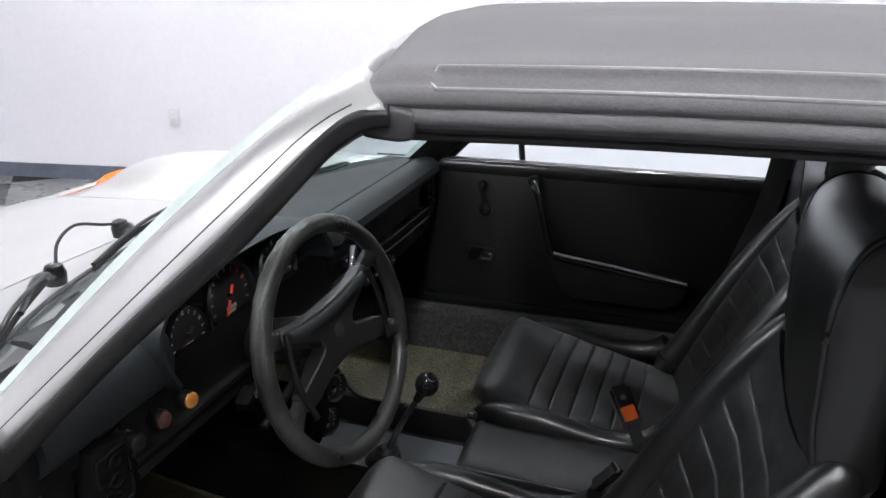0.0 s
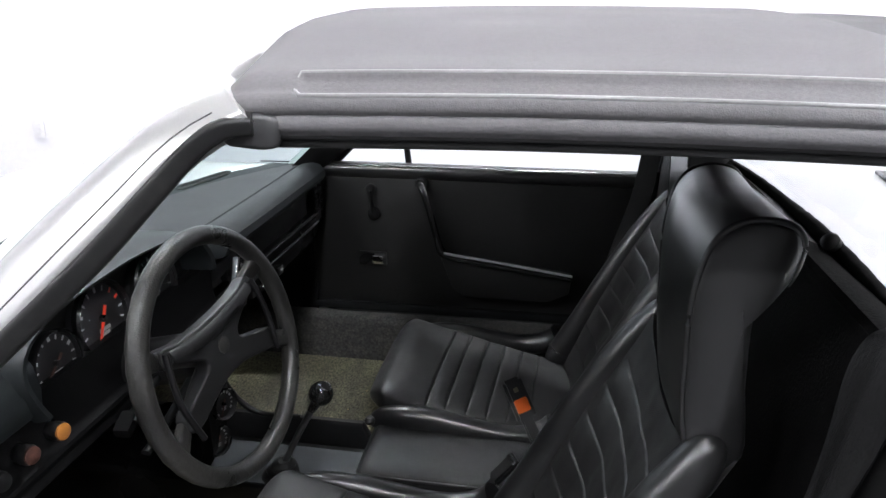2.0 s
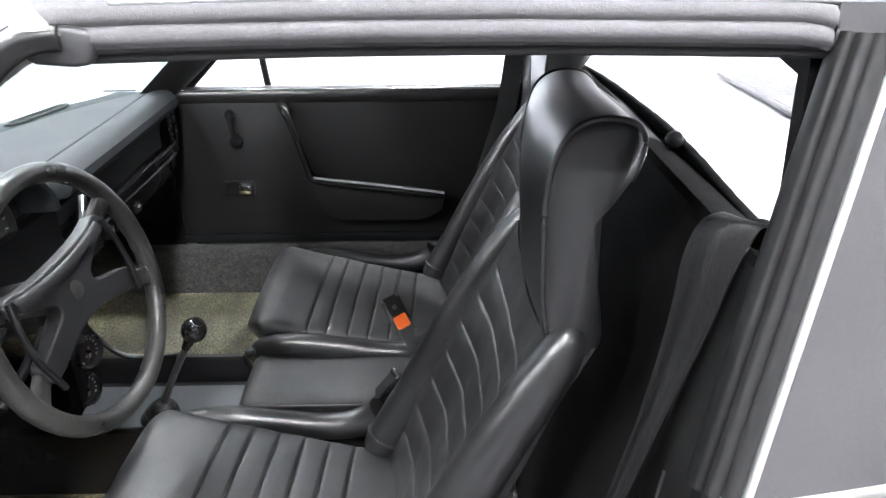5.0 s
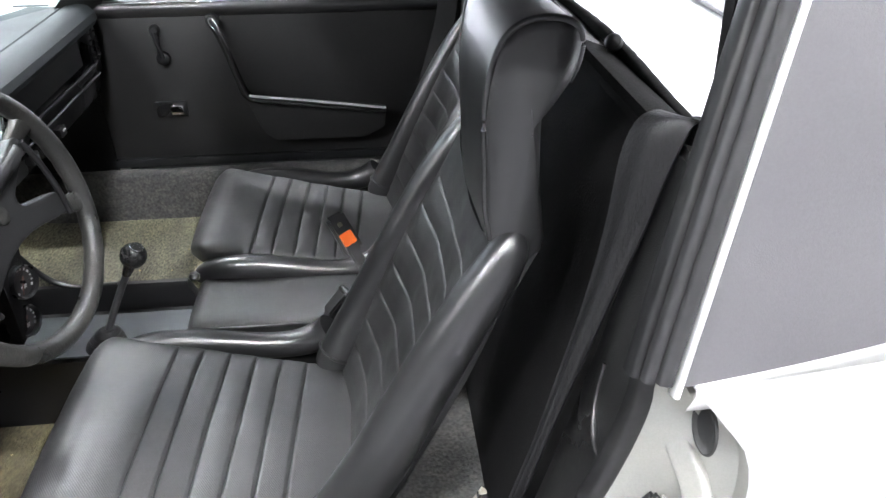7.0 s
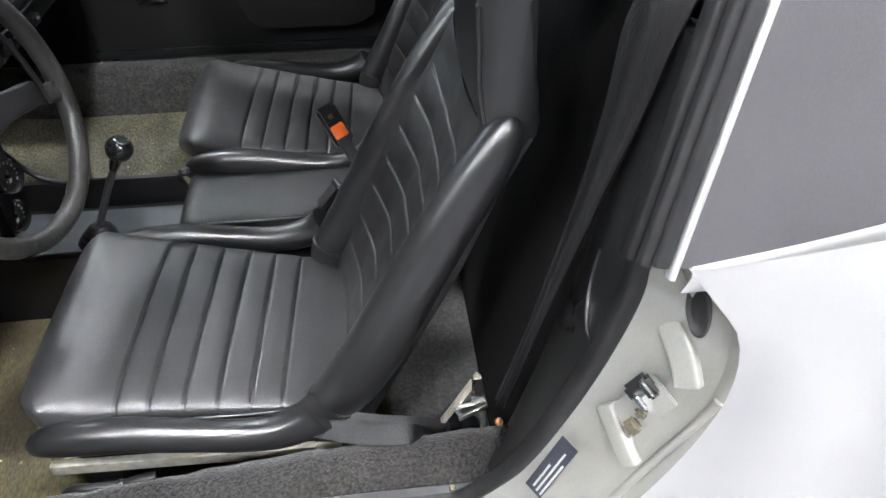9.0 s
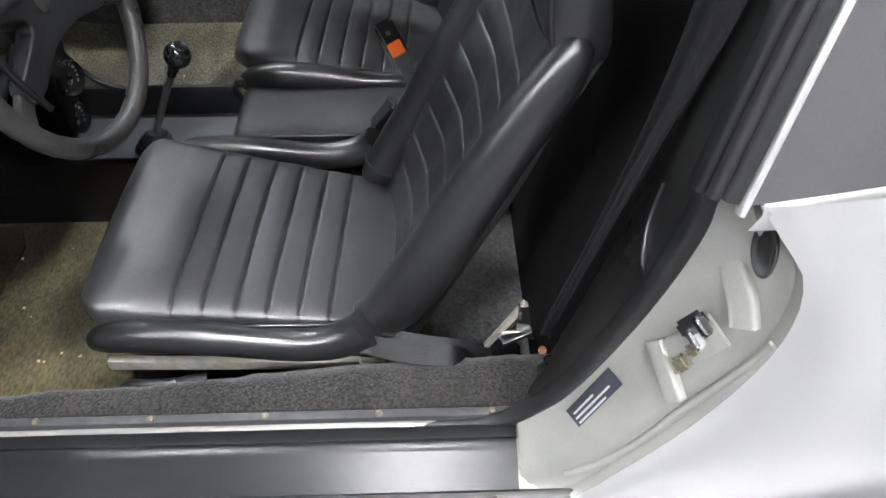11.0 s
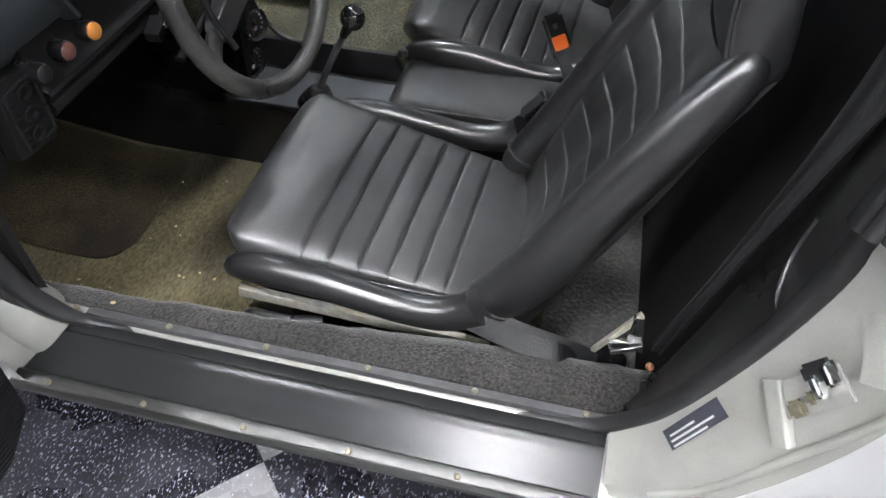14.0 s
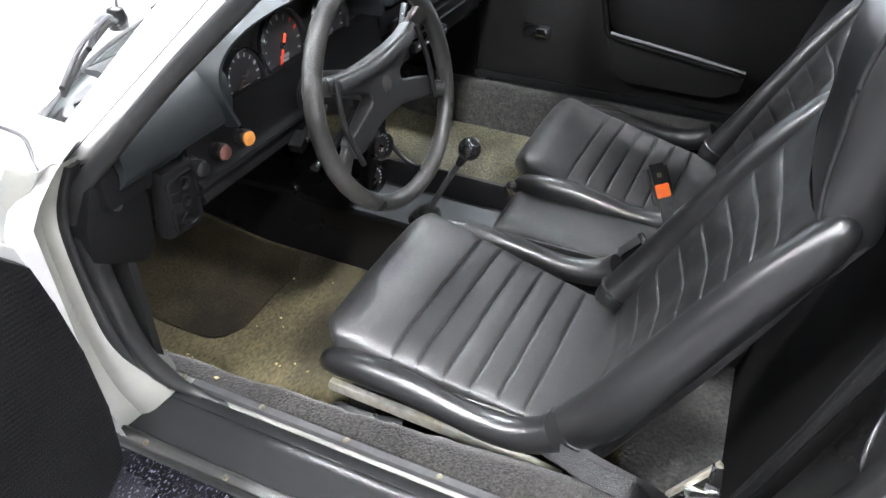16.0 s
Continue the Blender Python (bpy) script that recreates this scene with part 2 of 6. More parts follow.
def embossed(m, across, up, strength):
    """Presses a fine regular grain into a vinyl: a wave along each of two directions (metres per wave as vectors of waves per metre)."""
    nt = m.node_tree
    n, l = nt.nodes, nt.links
    co = n.new("ShaderNodeTexCoord")
    waves = []
    for d in (across, up):
        dot, wave = n.new("ShaderNodeVectorMath"), n.new("ShaderNodeMath")
        dot.operation, wave.operation = "DOT_PRODUCT", "SINE"
        dot.inputs[1].default_value = [2 * math.pi * c for c in d]
        l.new(co.outputs["Object"], dot.inputs[0])
        l.new(dot.outputs["Value"], wave.inputs[0])
        waves.append(wave)
    both_ways, grain, total, bp = n.new("ShaderNodeMath"), n.new("ShaderNodeTexNoise"), n.new("ShaderNodeMath"), n.new("ShaderNodeBump")
    both_ways.operation, total.operation = "MULTIPLY", "MULTIPLY_ADD"
    grain.inputs["Scale"].default_value = 500
    l.new(co.outputs["Object"], grain.inputs["Vector"])
    l.new(waves[0].outputs[0], both_ways.inputs[0])
    l.new(waves[1].outputs[0], both_ways.inputs[1])
    l.new(both_ways.outputs[0], total.inputs[0])
    total.inputs[1].default_value = 0.5
    l.new(grain.outputs[0], total.inputs[2])
    bp.inputs["Strength"].default_value = strength
    bp.inputs["Distance"].default_value = 0.001
    l.new(total.outputs[0], bp.inputs["Height"])
    l.new(bp.outputs[0], n["Principled BSDF"].inputs["Normal"])


embossed(PERFORATED, (0, 230, 0), (340, 0, 150), 0.20)
embossed(BACK_SHADED, (0, 230, 0), (150, 0, 340), 0.11)
embossed(WEAVE, (0, 12, 0), (0, 10, 150), 0.6)


# ---- building tools ----
def finish(name, verts, faces, mat, parent=None, label="", sharp=38):
    me = bpy.data.meshes.new(name)
    me.from_pydata([tuple(v) for v in verts], [], faces)
    me.materials.append(mat)
    bm = bmesh.new()
    bm.from_mesh(me)
    bmesh.ops.remove_doubles(bm, verts=bm.verts, dist=1e-6)
    bmesh.ops.recalc_face_normals(bm, faces=bm.faces)
    bm.to_mesh(me)
    bm.free()
    me.shade_smooth()
    me.set_sharp_from_angle(angle=radians(sharp))
    ob = new(name, me)
    if parent:
        ob.parent = parent
        ob.matrix_parent_inverse = parent.matrix_world.inverted()
    if label:
        tagged(ob, label)
    return ob


def part(name, bm, mat, parent=None, label="", sharp=38):
    me = bpy.data.meshes.new(name)
    bm.to_mesh(me)
    bm.free()
    me.materials.append(mat)
    me.shade_smooth()
    me.set_sharp_from_angle(angle=radians(sharp))
    ob = new(name, me)
    if parent:
        ob.parent = parent
        ob.matrix_parent_inverse = parent.matrix_world.inverted()
    if label:
        tagged(ob, label)
    return ob


def thing(name, at, label, category, group="", kind=""):
    ob = new(name)
    ob.matrix_world = Matrix.Translation(at)
    ob.empty_display_size = 0.05
    bpy.context.view_layer.update()
    return tagged(ob, label, category, group, kind)


def sheet(rows, close_u=False, close_v=False, caps=False):
    """Points in rows to vertices and quads; close_v joins the end of a row to its start, close_u the last row to the first."""
    nr, nc = len(rows), len(rows[0])
    verts = [v for r in rows for v in r]
    faces = []
    for i in range(nr if close_u else nr - 1):
        for j in range(nc if close_v else nc - 1):
            a, b = i * nc + j, i * nc + (j + 1) % nc
            c, d = ((i + 1) % nr) * nc + (j + 1) % nc, ((i + 1) % nr) * nc + j
            faces.append((a, b, c, d))
    if caps and close_v:
        faces.append(tuple(range(nc))[::-1])
        faces.append(tuple(range((nr - 1) * nc, nr * nc)))
    return verts, faces


def slab(rows, thick):
    """A sheet given thickness along a vector, closed all round."""
    t = Vector(thick)
    nr, nc = len(rows), len(rows[0])
    top, f = sheet(rows)
    k = len(top)
    verts = [Vector(v) for v in top] + [Vector(v) + t for v in top]
    faces = list(f) + [tuple(k + i for i in q[::-1]) for q in f]
    rim = [j for j in range(nc)] + [i * nc + nc - 1 for i in range(1, nr)] + [(nr - 1) * nc + j for j in range(nc - 2, -1, -1)] + [i * nc for i in range(nr - 2, 0, -1)]
    for a, b in zip(rim, rim[1:] + rim[:1]):
        faces.append((a, b, k + b, k + a))
    return verts, faces


def smooth_line(pts, per=6, closed=False):
    """A Catmull-Rom line through points."""
    p = [Vector(q) for q in pts]
    n = len(p)
    out = []
    for i in range(n if closed else n - 1):
        a = p[(i - 1) % n] if closed or i else p[0]
        b, c = p[i % n], p[(i + 1) % n]
        d = p[(i + 2) % n] if closed or i + 2 < n else p[-1]
        for s in range(per):
            t = s / per
            out.append(0.5 * (2 * b + (c - a) * t + (2 * a - 5 * b + 4 * c - d) * t * t + (3 * b - a - 3 * c + d) * t ** 3))
    if not closed:
        out.append(p[-1])
    return out


def sweep(pts, profile, closed=False, up=(0, 0, 1), scales=None, caps=True):
    """A profile of (across, up) pairs carried along a line; scales: one per point, or pairs for across and up."""
    n = len(pts)
    rows = []
    for i, p in enumerate(pts):
        a = pts[(i - 1) % n] if closed or i else pts[0]
        b = pts[(i + 1) % n] if closed or i + 1 < n else pts[-1]
        ahead = (Vector(b) - Vector(a)).normalized()
        side = ahead.cross(Vector(up)).normalized()
        above = side.cross(ahead)
        s = scales[i] if scales else 1.0
        su, sv = s if isinstance(s, tuple) else (s, s)
        rows.append([Vector(p) + side * u * su + above * v * sv for u, v in profile])
    return sheet(rows, close_u=closed, close_v=True, caps=caps and not closed)


def circle(r, n=12, flat=1.0):
    return [(r * math.cos(2 * math.pi * k / n), r * flat * math.sin(2 * math.pi * k / n)) for k in range(n)]


def squircle(w, h, n=20, power=3.5):
    out = []
    for k in range(n):
        a = 2 * math.pi * k / n
        c, s = math.cos(a), math.sin(a)
        out.append((w * math.copysign(abs(c) ** (2 / power), c), h * math.copysign(abs(s) ** (2 / power), s)))
    return out


def tube(name, pts, r, mat, parent=None, label="", per=6, n=12, closed=False, flat=1.0, up=(0, 0, 1), scales=None):
    line = smooth_line(pts, per, closed)
    sc = None
    if scales:
        sc = [float(np.interp(i / (len(line) - 1), np.linspace(0, 1, len(scales)), scales)) for i in range(len(line))]
    return finish(name, *sweep(line, circle(r, n, flat), closed, up, sc), mat, parent, label, sharp=60)


def block(name, centre, size, mat, parent=None, label="", bevel=0.004, turn=(0, 0, 0), segments=2):
    bm = bmesh.new()
    bmesh.ops.create_cube(bm, size=1)
    bmesh.ops.scale(bm, vec=size, verts=bm.verts)
    if bevel:
        bmesh.ops.bevel(bm, geom=bm.edges[:], offset=min(bevel, min(size) * 0.45), segments=segments, affect="EDGES", profile=0.6)
    bmesh.ops.transform(bm, matrix=pose(*centre, *turn), verts=bm.verts)
    return part(name, bm, mat, parent, label)


def turned(name, profile, m, mat, parent=None, label="", n=24):
    """A turned body: (radius, height) pairs spun round the local z of m."""
    rows = [[m @ Vector((r * math.cos(2 * math.pi * k / n), r * math.sin(2 * math.pi * k / n), h)) for k in range(n)] for r, h in profile]
    return finish(name, *sheet(rows, close_v=True, caps=True), mat, parent, label)


def prism(name, outline, low, high, mat, parent=None, label="", bevel=0.003, segments=2):
    """A flat shape with thickness. outline: points; low, high: vectors added for its two faces."""
    bm = bmesh.new()
    a = [bm.verts.new(Vector(p) + Vector(low)) for p in outline]
    b = [bm.verts.new(Vector(p) + Vector(high)) for p in outline]
    bm.faces.new(a[::-1])
    bm.faces.new(b)
    for i in range(len(a)):
        j = (i + 1) % len(a)
        bm.faces.new((a[i], a[j], b[j], b[i]))
    bmesh.ops.recalc_face_normals(bm, faces=bm.faces)
    if bevel:
        bmesh.ops.bevel(bm, geom=bm.edges[:], offset=bevel, segments=segments, affect="EDGES", profile=0.6, clamp_overlap=True)
    return part(name, bm, mat, parent, label)


def facing(at, normal, up=(0, 0, 1)):
    """A pose whose z axis is the given normal."""
    z = Vector(normal).normalized()
    x = Vector(up).cross(z).normalized()
    y = z.cross(x)
    return Matrix(((x.x, y.x, z.x, at[0]), (x.y, y.y, z.y, at[1]), (x.z, y.z, z.z, at[2]), (0, 0, 0, 1)))


MID = 0.725          # the car's centre line
def mirror(p):
    return Vector((p[0], 2 * MID - p[1], p[2]))


# ---- the room ----
def wall(name, a, b, z0, z1, thick, mat):
    """An upright wall from a to b, thick to its left."""
    a, b = Vector((*a, 0)), Vector((*b, 0))
    out = Vector((-(b - a).y, (b - a).x, 0)).normalized() * thick
    ob = prism(name, [a, b, b + out, a + out], (0, 0, z0), (0, 0, z1), mat, bevel=0)
    return tagged(ob, kind="structure")


CORNERS = [(-9.0, -9.0), (9.0, -9.0), (9.0, 5.295), (-9.0, 2.51)]
tagged(wall("wall_south", CORNERS[1], CORNERS[0], -0.1, 3.6, 0.15, DARK_WALL), "unseen grey wall, darkened to cut bounced light", "wall")
tagged(wall("wall_east", CORNERS[2], CORNERS[1], -0.1, 3.6, 0.15, DARK_WALL), "unseen grey wall, darkened to cut bounced light", "wall")
tagged(wall("wall_north", CORNERS[3], CORNERS[2], -0.1, 3.6, 0.15, WALL), "plain white painted showroom wall", "wall")
# unseen west wall, kept white so the windscreen pillar reflects brightness
tagged(wall("wall_west", CORNERS[0], CORNERS[3], -0.1, 3.6, 0.15, WALL), "plain white painted showroom wall", "wall")
tagged(wall("baseboard", (-9.0, 2.50), (9.0, 5.285), 0.0, 0.1, -0.012, SKIRT), "blue-grey rubber skirting along the white wall", "baseboard")
ceiling = prism("ceiling", [(-9.2, -9.2, 0), (9.2, -9.2, 0), (9.2, 5.6, 0), (-9.2, 5.6, 0)], (0, 0, 3.6), (0, 0, 3.75), CEIL, bevel=0)
tagged(ceiling, "unseen grey ceiling, kept dark to limit bounced light", "ceiling", kind="structure")


def ceiling_light(at):
    t = thing("ceiling_light", at, "white rectangular ceiling lamp with glowing diffuser", "lamp", "ceiling lamps")
    block("frame", (at[0], at[1], at[2] - 0.02), (0.42, 0.26, 0.04), CEIL, t, bevel=0.006)
    block("diffuser", (at[0], at[1], at[2] - 0.043), (0.36, 0.20, 0.012), LAMP, t, bevel=0.003)
    return t


LAMP_ROWS = (-2.6, -1.05, 2.3)
lamp0 = ceiling_light((-2.6, LAMP_ROWS[0], 3.6))
for i in range(-3, 7):
    for j, y in enumerate(LAMP_ROWS):
        if (i or j) and not (i < 0 and j == 2) and not (j == 1 and -1 <= i <= 1):
            copy_thing(lamp0, Matrix.Translation((-2.6 + 1.6 * i, y, 3.6)))

# wall outlet
def outlet(at):
    t = thing("wall_outlet", at, "white double power outlet plate on the wall", "outlet")
    turn = (0, 0, 8.8)
    block("cover_plate", at, (0.072, 0.008, 0.115), PLATE, t, bevel=0.003, turn=turn)
    for dz in (0.02, -0.02):
        block("socket", (at[0], at[1] - 0.005, at[2] + dz), (0.032, 0.006, 0.026), PLATE, t, bevel=0.004, turn=turn)


outlet((-2.484, 3.500, 0.458))

# floor: a sheet with chequered tiles laid diagonally
floor = prism("floor", [(-9.3, -9.3, 0), (9.3, -9.3, 0), (9.3, 5.6, 0), (-9.3, 5.6, 0)], (0, 0, -0.1), (0, 0, -0.004), MATT, bevel=0)
tagged(floor, "chequered black and grey speckled vinyl tile floor", "floor", kind="structure")
TILE, CORNER = 0.61, Vector((0.267, 0.124, 0))
DIAG_U, DIAG_V = Vector((1, 1, 0)).normalized(), Vector((-1, 1, 0)).normalized()
far = {0: ([], []), 1: ([], [])}
near_tiles = []
for a in range(-26, 26):
    for b in range(-26, 26):
        c = CORNER + DIAG_U * (a + 0.5) * TILE + DIAG_V * (b + 0.5) * TILE
        edge = 2.82 + (c.x + 7) * 0.155
        if not (-9.1 < c.x < 9.1 and -9.1 < c.y < edge + 0.1):
            continue
        grey = (a + b) % 2 == 0
        if -1.3 < c.x < 1.3 and -1.0 < c.y < 0.8:
            near_tiles.append((c, grey))
            continue
        vs, fs = far[grey]
        h = TILE / 2 - 0.0006
        k = len(vs)
        vs += [c + DIAG_U * s * h + DIAG_V * t * h + Vector((0, 0, -0.003)) for s, t in ((-1, -1), (1, -1), (1, 1), (-1, 1))]
        vs += [v + Vector((0, 0, 0.003)) for v in vs[k:k + 4]]
        fs += [(k + 4, k + 5, k + 6, k + 7)] + [(k + q, k + (q + 1) % 4, k + 4 + (q + 1) % 4, k + 4 + q) for q in range(4)]
for grey, (vs, fs) in far.items():
    tagged(finish("tiles", vs, fs, TILE_GREY if grey else TILE_BLACK, floor), kind="stuff")


# ---- near floor tiles, one by one ----
def tile_mesh(mat):
    bm = bmesh.new()
    bmesh.ops.create_cube(bm, size=1)
    bmesh.ops.scale(bm, vec=(TILE - 0.0012, TILE - 0.0012, 0.003), verts=bm.verts)
    bmesh.ops.rotate(bm, matrix=Matrix.Rotation(radians(45), 3, "Z"), verts=bm.verts)
    me = bpy.data.meshes.new("tile")
    bm.to_mesh(me)
    bm.free()
    me.materials.append(mat)
    return me


tile_meshes = [tile_mesh(TILE_BLACK), tile_mesh(TILE_GREY)]
for c, grey in near_tiles:
    ob = new("tile", tile_meshes[grey])
    ob.location = (c.x, c.y, -0.0015)
    ob.parent = floor


# ---- the car's shell ----
car = thing("car", (0.4, MID, 0), "silver two-seat targa sports car parked indoors, door open", "car")


def both(build):
    """Runs a builder for the driver's side and, mirrored, for the other."""
    build(lambda p: Vector(p))
    build(mirror)


# bonnet, cowl and front fenders share one height
def base_x(y):
    q = (y - 0.125) / (2 * MID - 0.25)
    return -0.09 - 0.20 * (1 - (2 * q - 1) ** 2)


def hood_z(x, y):
    z = 0.712 + 0.055 * (x + 0.45) - 0.009 * ((y - MID) / 0.4) ** 2 - (0.05 * max(0, -0.92 - x) / 0.12) ** 1.5
    if x > -0.447:
        rise = min(1, (x + 0.447) / 0.25)
        z += 0.036 * rise * rise * (3 - 2 * rise)
    return z


def smooth_step(v):
    v = max(0.0, min(1.0, v))
    return v * v * (3 - 2 * v)


rows = [[(x, y, hood_z(x, y)) for y in np.linspace(0.337, 1.113, 14)] for x in np.linspace(-0.452, -1.07, 22)]
finish("bonnet", *slab(rows, (0, 0, -0.03)), PAINT, car)
rows = [[(x, y, hood_z(x, y)) for x in np.linspace(-0.447, base_x(y) + 0.004, 8)] for y in np.linspace(0.335, 1.115, 24)]
finish("cowl", *slab(rows, (0, 0, -0.04)), PAINT, car)


def fender(f):
    rows = []
    ridge_at = ((-0.985, 0.30), (-0.980, 0.50), (-0.968, 0.62), (-0.93, 0.69), (-0.87, 0.735), (-0.80, 0.756), (-0.70, 0.772), (-0.52, 0.788), (-0.35, 0.796), (-0.15, 0.800), (0.09, 0.800))
    xs = [-0.985, -0.980, -0.968, -0.95, -0.93, -0.90, -0.87, -0.835, -0.80, -0.75, -0.70, -0.6, -0.52, -0.44, -0.38, -0.32, -0.27, -0.23, -0.205, -0.18, -0.155, -0.13, -0.11, -0.09, -0.06, -0.03, 0.0, 0.02, 0.035, 0.05]
    for x in xs:
        ridge = float(np.interp(x, [r[0] for r in ridge_at], [r[1] for r in ridge_at]))
        yi = 0.333 if x < -0.205 else float(np.interp(x, (-0.205, -0.09, 0.05), (0.333, 0.122, 0.112)))
        inner = min(hood_z(x, 0.333), ridge)
        if x > -0.205:
            inner += (0.770 - inner) * smooth_step((x + 0.205) / 0.115)
        row = [f((x, yi, inner - 0.02)), f((x, yi, inner))]
        for q in (0.12, 0.25, 0.4, 0.55, 0.7, 0.85, 1.0):
            row.append(f((x, yi + (0.10 - yi) * q, inner + (ridge - inner) * smooth_step(q))))
        tail = smooth_step((x + 0.05) / 0.10)
        low = 0.36 if x > -0.1 else 0.24 if ridge > 0.4 else 0.2
        for y, d in ((0.07, 0.003), (0.045, 0.010), (0.025, 0.022), (0.008, 0.045), (-0.004, 0.085), (-0.010, 0.16)):
            row.append(f((x + tail * 0.035 * (1 - d / 0.16) * (1 - y / 0.08), y, ridge - d * (1 - 0.55 * tail))))
        row += [f((x, -0.008, min(0.45, ridge - 0.2))), f((x, 0.006, low)), f((x, 0.09, low - 0.04))]
        rows.append(row)
    finish("front_fender", *sheet(rows), PAINT, car, sharp=60)
    tube("panel_gap", [f(q) for q in ((-0.10, 0.062, 0.7995), (-0.046, 0.060, 0.7995), (-0.012, 0.056, 0.7985), (0.012, 0.044, 0.7945), (0.030, 0.032, 0.788), (0.048, 0.022, 0.786))], 0.0022, SEAL_GREY, car, per=5, n=6)


both(fender)
finish("nose_panel", *slab([[(-1.05 + 0.03 * abs(y - MID), y, z) for y in np.linspace(0.1, 1.35, 8)] for z in (0.66, 0.5, 0.3)], (0.03, 0, 0)), PAINT, car)


def signal(f):
    rows = []
    for a in np.linspace(0, 1, 7):
        x = -0.925 - 0.062 * a
        top = 0.708 - 0.012 * a - 0.07 * a ** 2.2
        rows.append([f((x, y, top - 0.09 * abs((y - 0.15) / 0.09) ** 3 * 0.5)) for y in np.linspace(0.08, 0.24, 9)])
    finish("turn_signal_lens", *slab(rows, (0.02, 0, -0.03)), ORANGE, car, "orange turn signal lens")


both(signal)

finish("scuttle", *slab([[(x, y, 0.700 - 0.03 * (x < -0.3)) for y in np.linspace(0.10, 1.35, 6)] for x in (-0.46, -0.30, -0.12, 0.02)], (0, 0, -0.02)), PAINT, car)


def kick_panel(f):
    rows = [[f((x, y, z)) for x in np.linspace(-0.56, 0.050, 6)] for y, z in ((0.13, 0.20), (0.10, 0.30), (0.092, 0.45), (0.092, 0.62), (0.098, 0.76))]
    finish("kick_panel", *slab(rows, f((0, 0.012, 0)) - f((0, 0, 0))), SHADED_LINING, car, "black footwell side panel")


both(kick_panel)

def roof_front(y):
    return 0.452 - 0.085 * (1 - ((y - MID) / 0.625) ** 2)


def roof_section(q):
    """Across the panel: q from 0 at the driver's edge to 1 at the other."""
    e = min(q, 1 - q)
    steps = ((0, 0.103, 1.130), (0.008, 0.098, 1.1355), (0.016, 0.099, 1.1420), (0.022, 0.103, 1.1455), (0.026, 0.108, 1.1445), (0.046, 0.122, 1.1528), (0.050, 0.125, 1.1570), (0.056, 0.131, 1.1588), (0.075, 0.152, 1.1615),
             (0.10, 0.188, 1.166), (0.13, 0.225, 1.172), (0.2, 0.315, 1.1835), (0.3, 0.452, 1.1925), (0.4, 0.588, 1.1965), (0.5, MID, 1.198))
    ys, zs = (float(np.interp(e, [s[0] for s in steps], [s[k] for s in steps])) for k in (1, 2))
    return (ys if q <= 0.5 else 2 * MID - ys), zs - 0.004 * smooth_step((e - 0.05) / 0.10)


def roof_height(y):
    return float(np.interp(min(y, 2 * MID - y), [0.097, 0.103, 0.131, 0.188, 0.225, 0.315, 0.452, 0.588, MID], [1.142, 1.1475, 1.1588, 1.165, 1.168, 1.1795, 1.1885, 1.1925, 1.194]))


# windscreen: frame, glass, seals
SEAL_LINE = [(-0.03, 0.069, 0.700), (0.052, 0.072, 0.772), (0.217, 0.078, 0.917), (0.347, 0.080, 1.031), (0.395, 0.081, 1.073), (0.420, 0.082, 1.098), (0.438, 0.083, 1.115), (0.455, 0.086, 1.126), (0.480, 0.090, 1.132)]
EDGE_LINE = [(-0.085, 0.121, 0.715), (-0.005, 0.125, 0.790), (0.139, 0.130, 0.923), (0.242, 0.130, 1.012), (0.311, 0.131, 1.068), (0.385, 0.133, 1.122), (0.438, 0.148, 1.156)]


def along(line, s):
    p = [Vector(q) for q in line]
    d = [0.0]
    for a, b in zip(p, p[1:]):
        d.append(d[-1] + (b - a).length)
    return Vector([float(np.interp(s * d[-1], d, [q[k] for q in p])) for k in range(3)])


def eased(line, n=70, passes=40):
    """A line resampled at even steps and smoothed, its ends kept."""
    p = [along(line, k / (n - 1)) for k in range(n)]
    for _ in range(passes):
        p = [p[0]] + [(p[k - 1] + 2 * p[k] + p[k + 1]) / 4 for k in range(1, n - 1)] + [p[-1]]
    return p


SEAL_CURVE, EDGE_CURVE = eased(SEAL_LINE, passes=14), eased(EDGE_LINE)


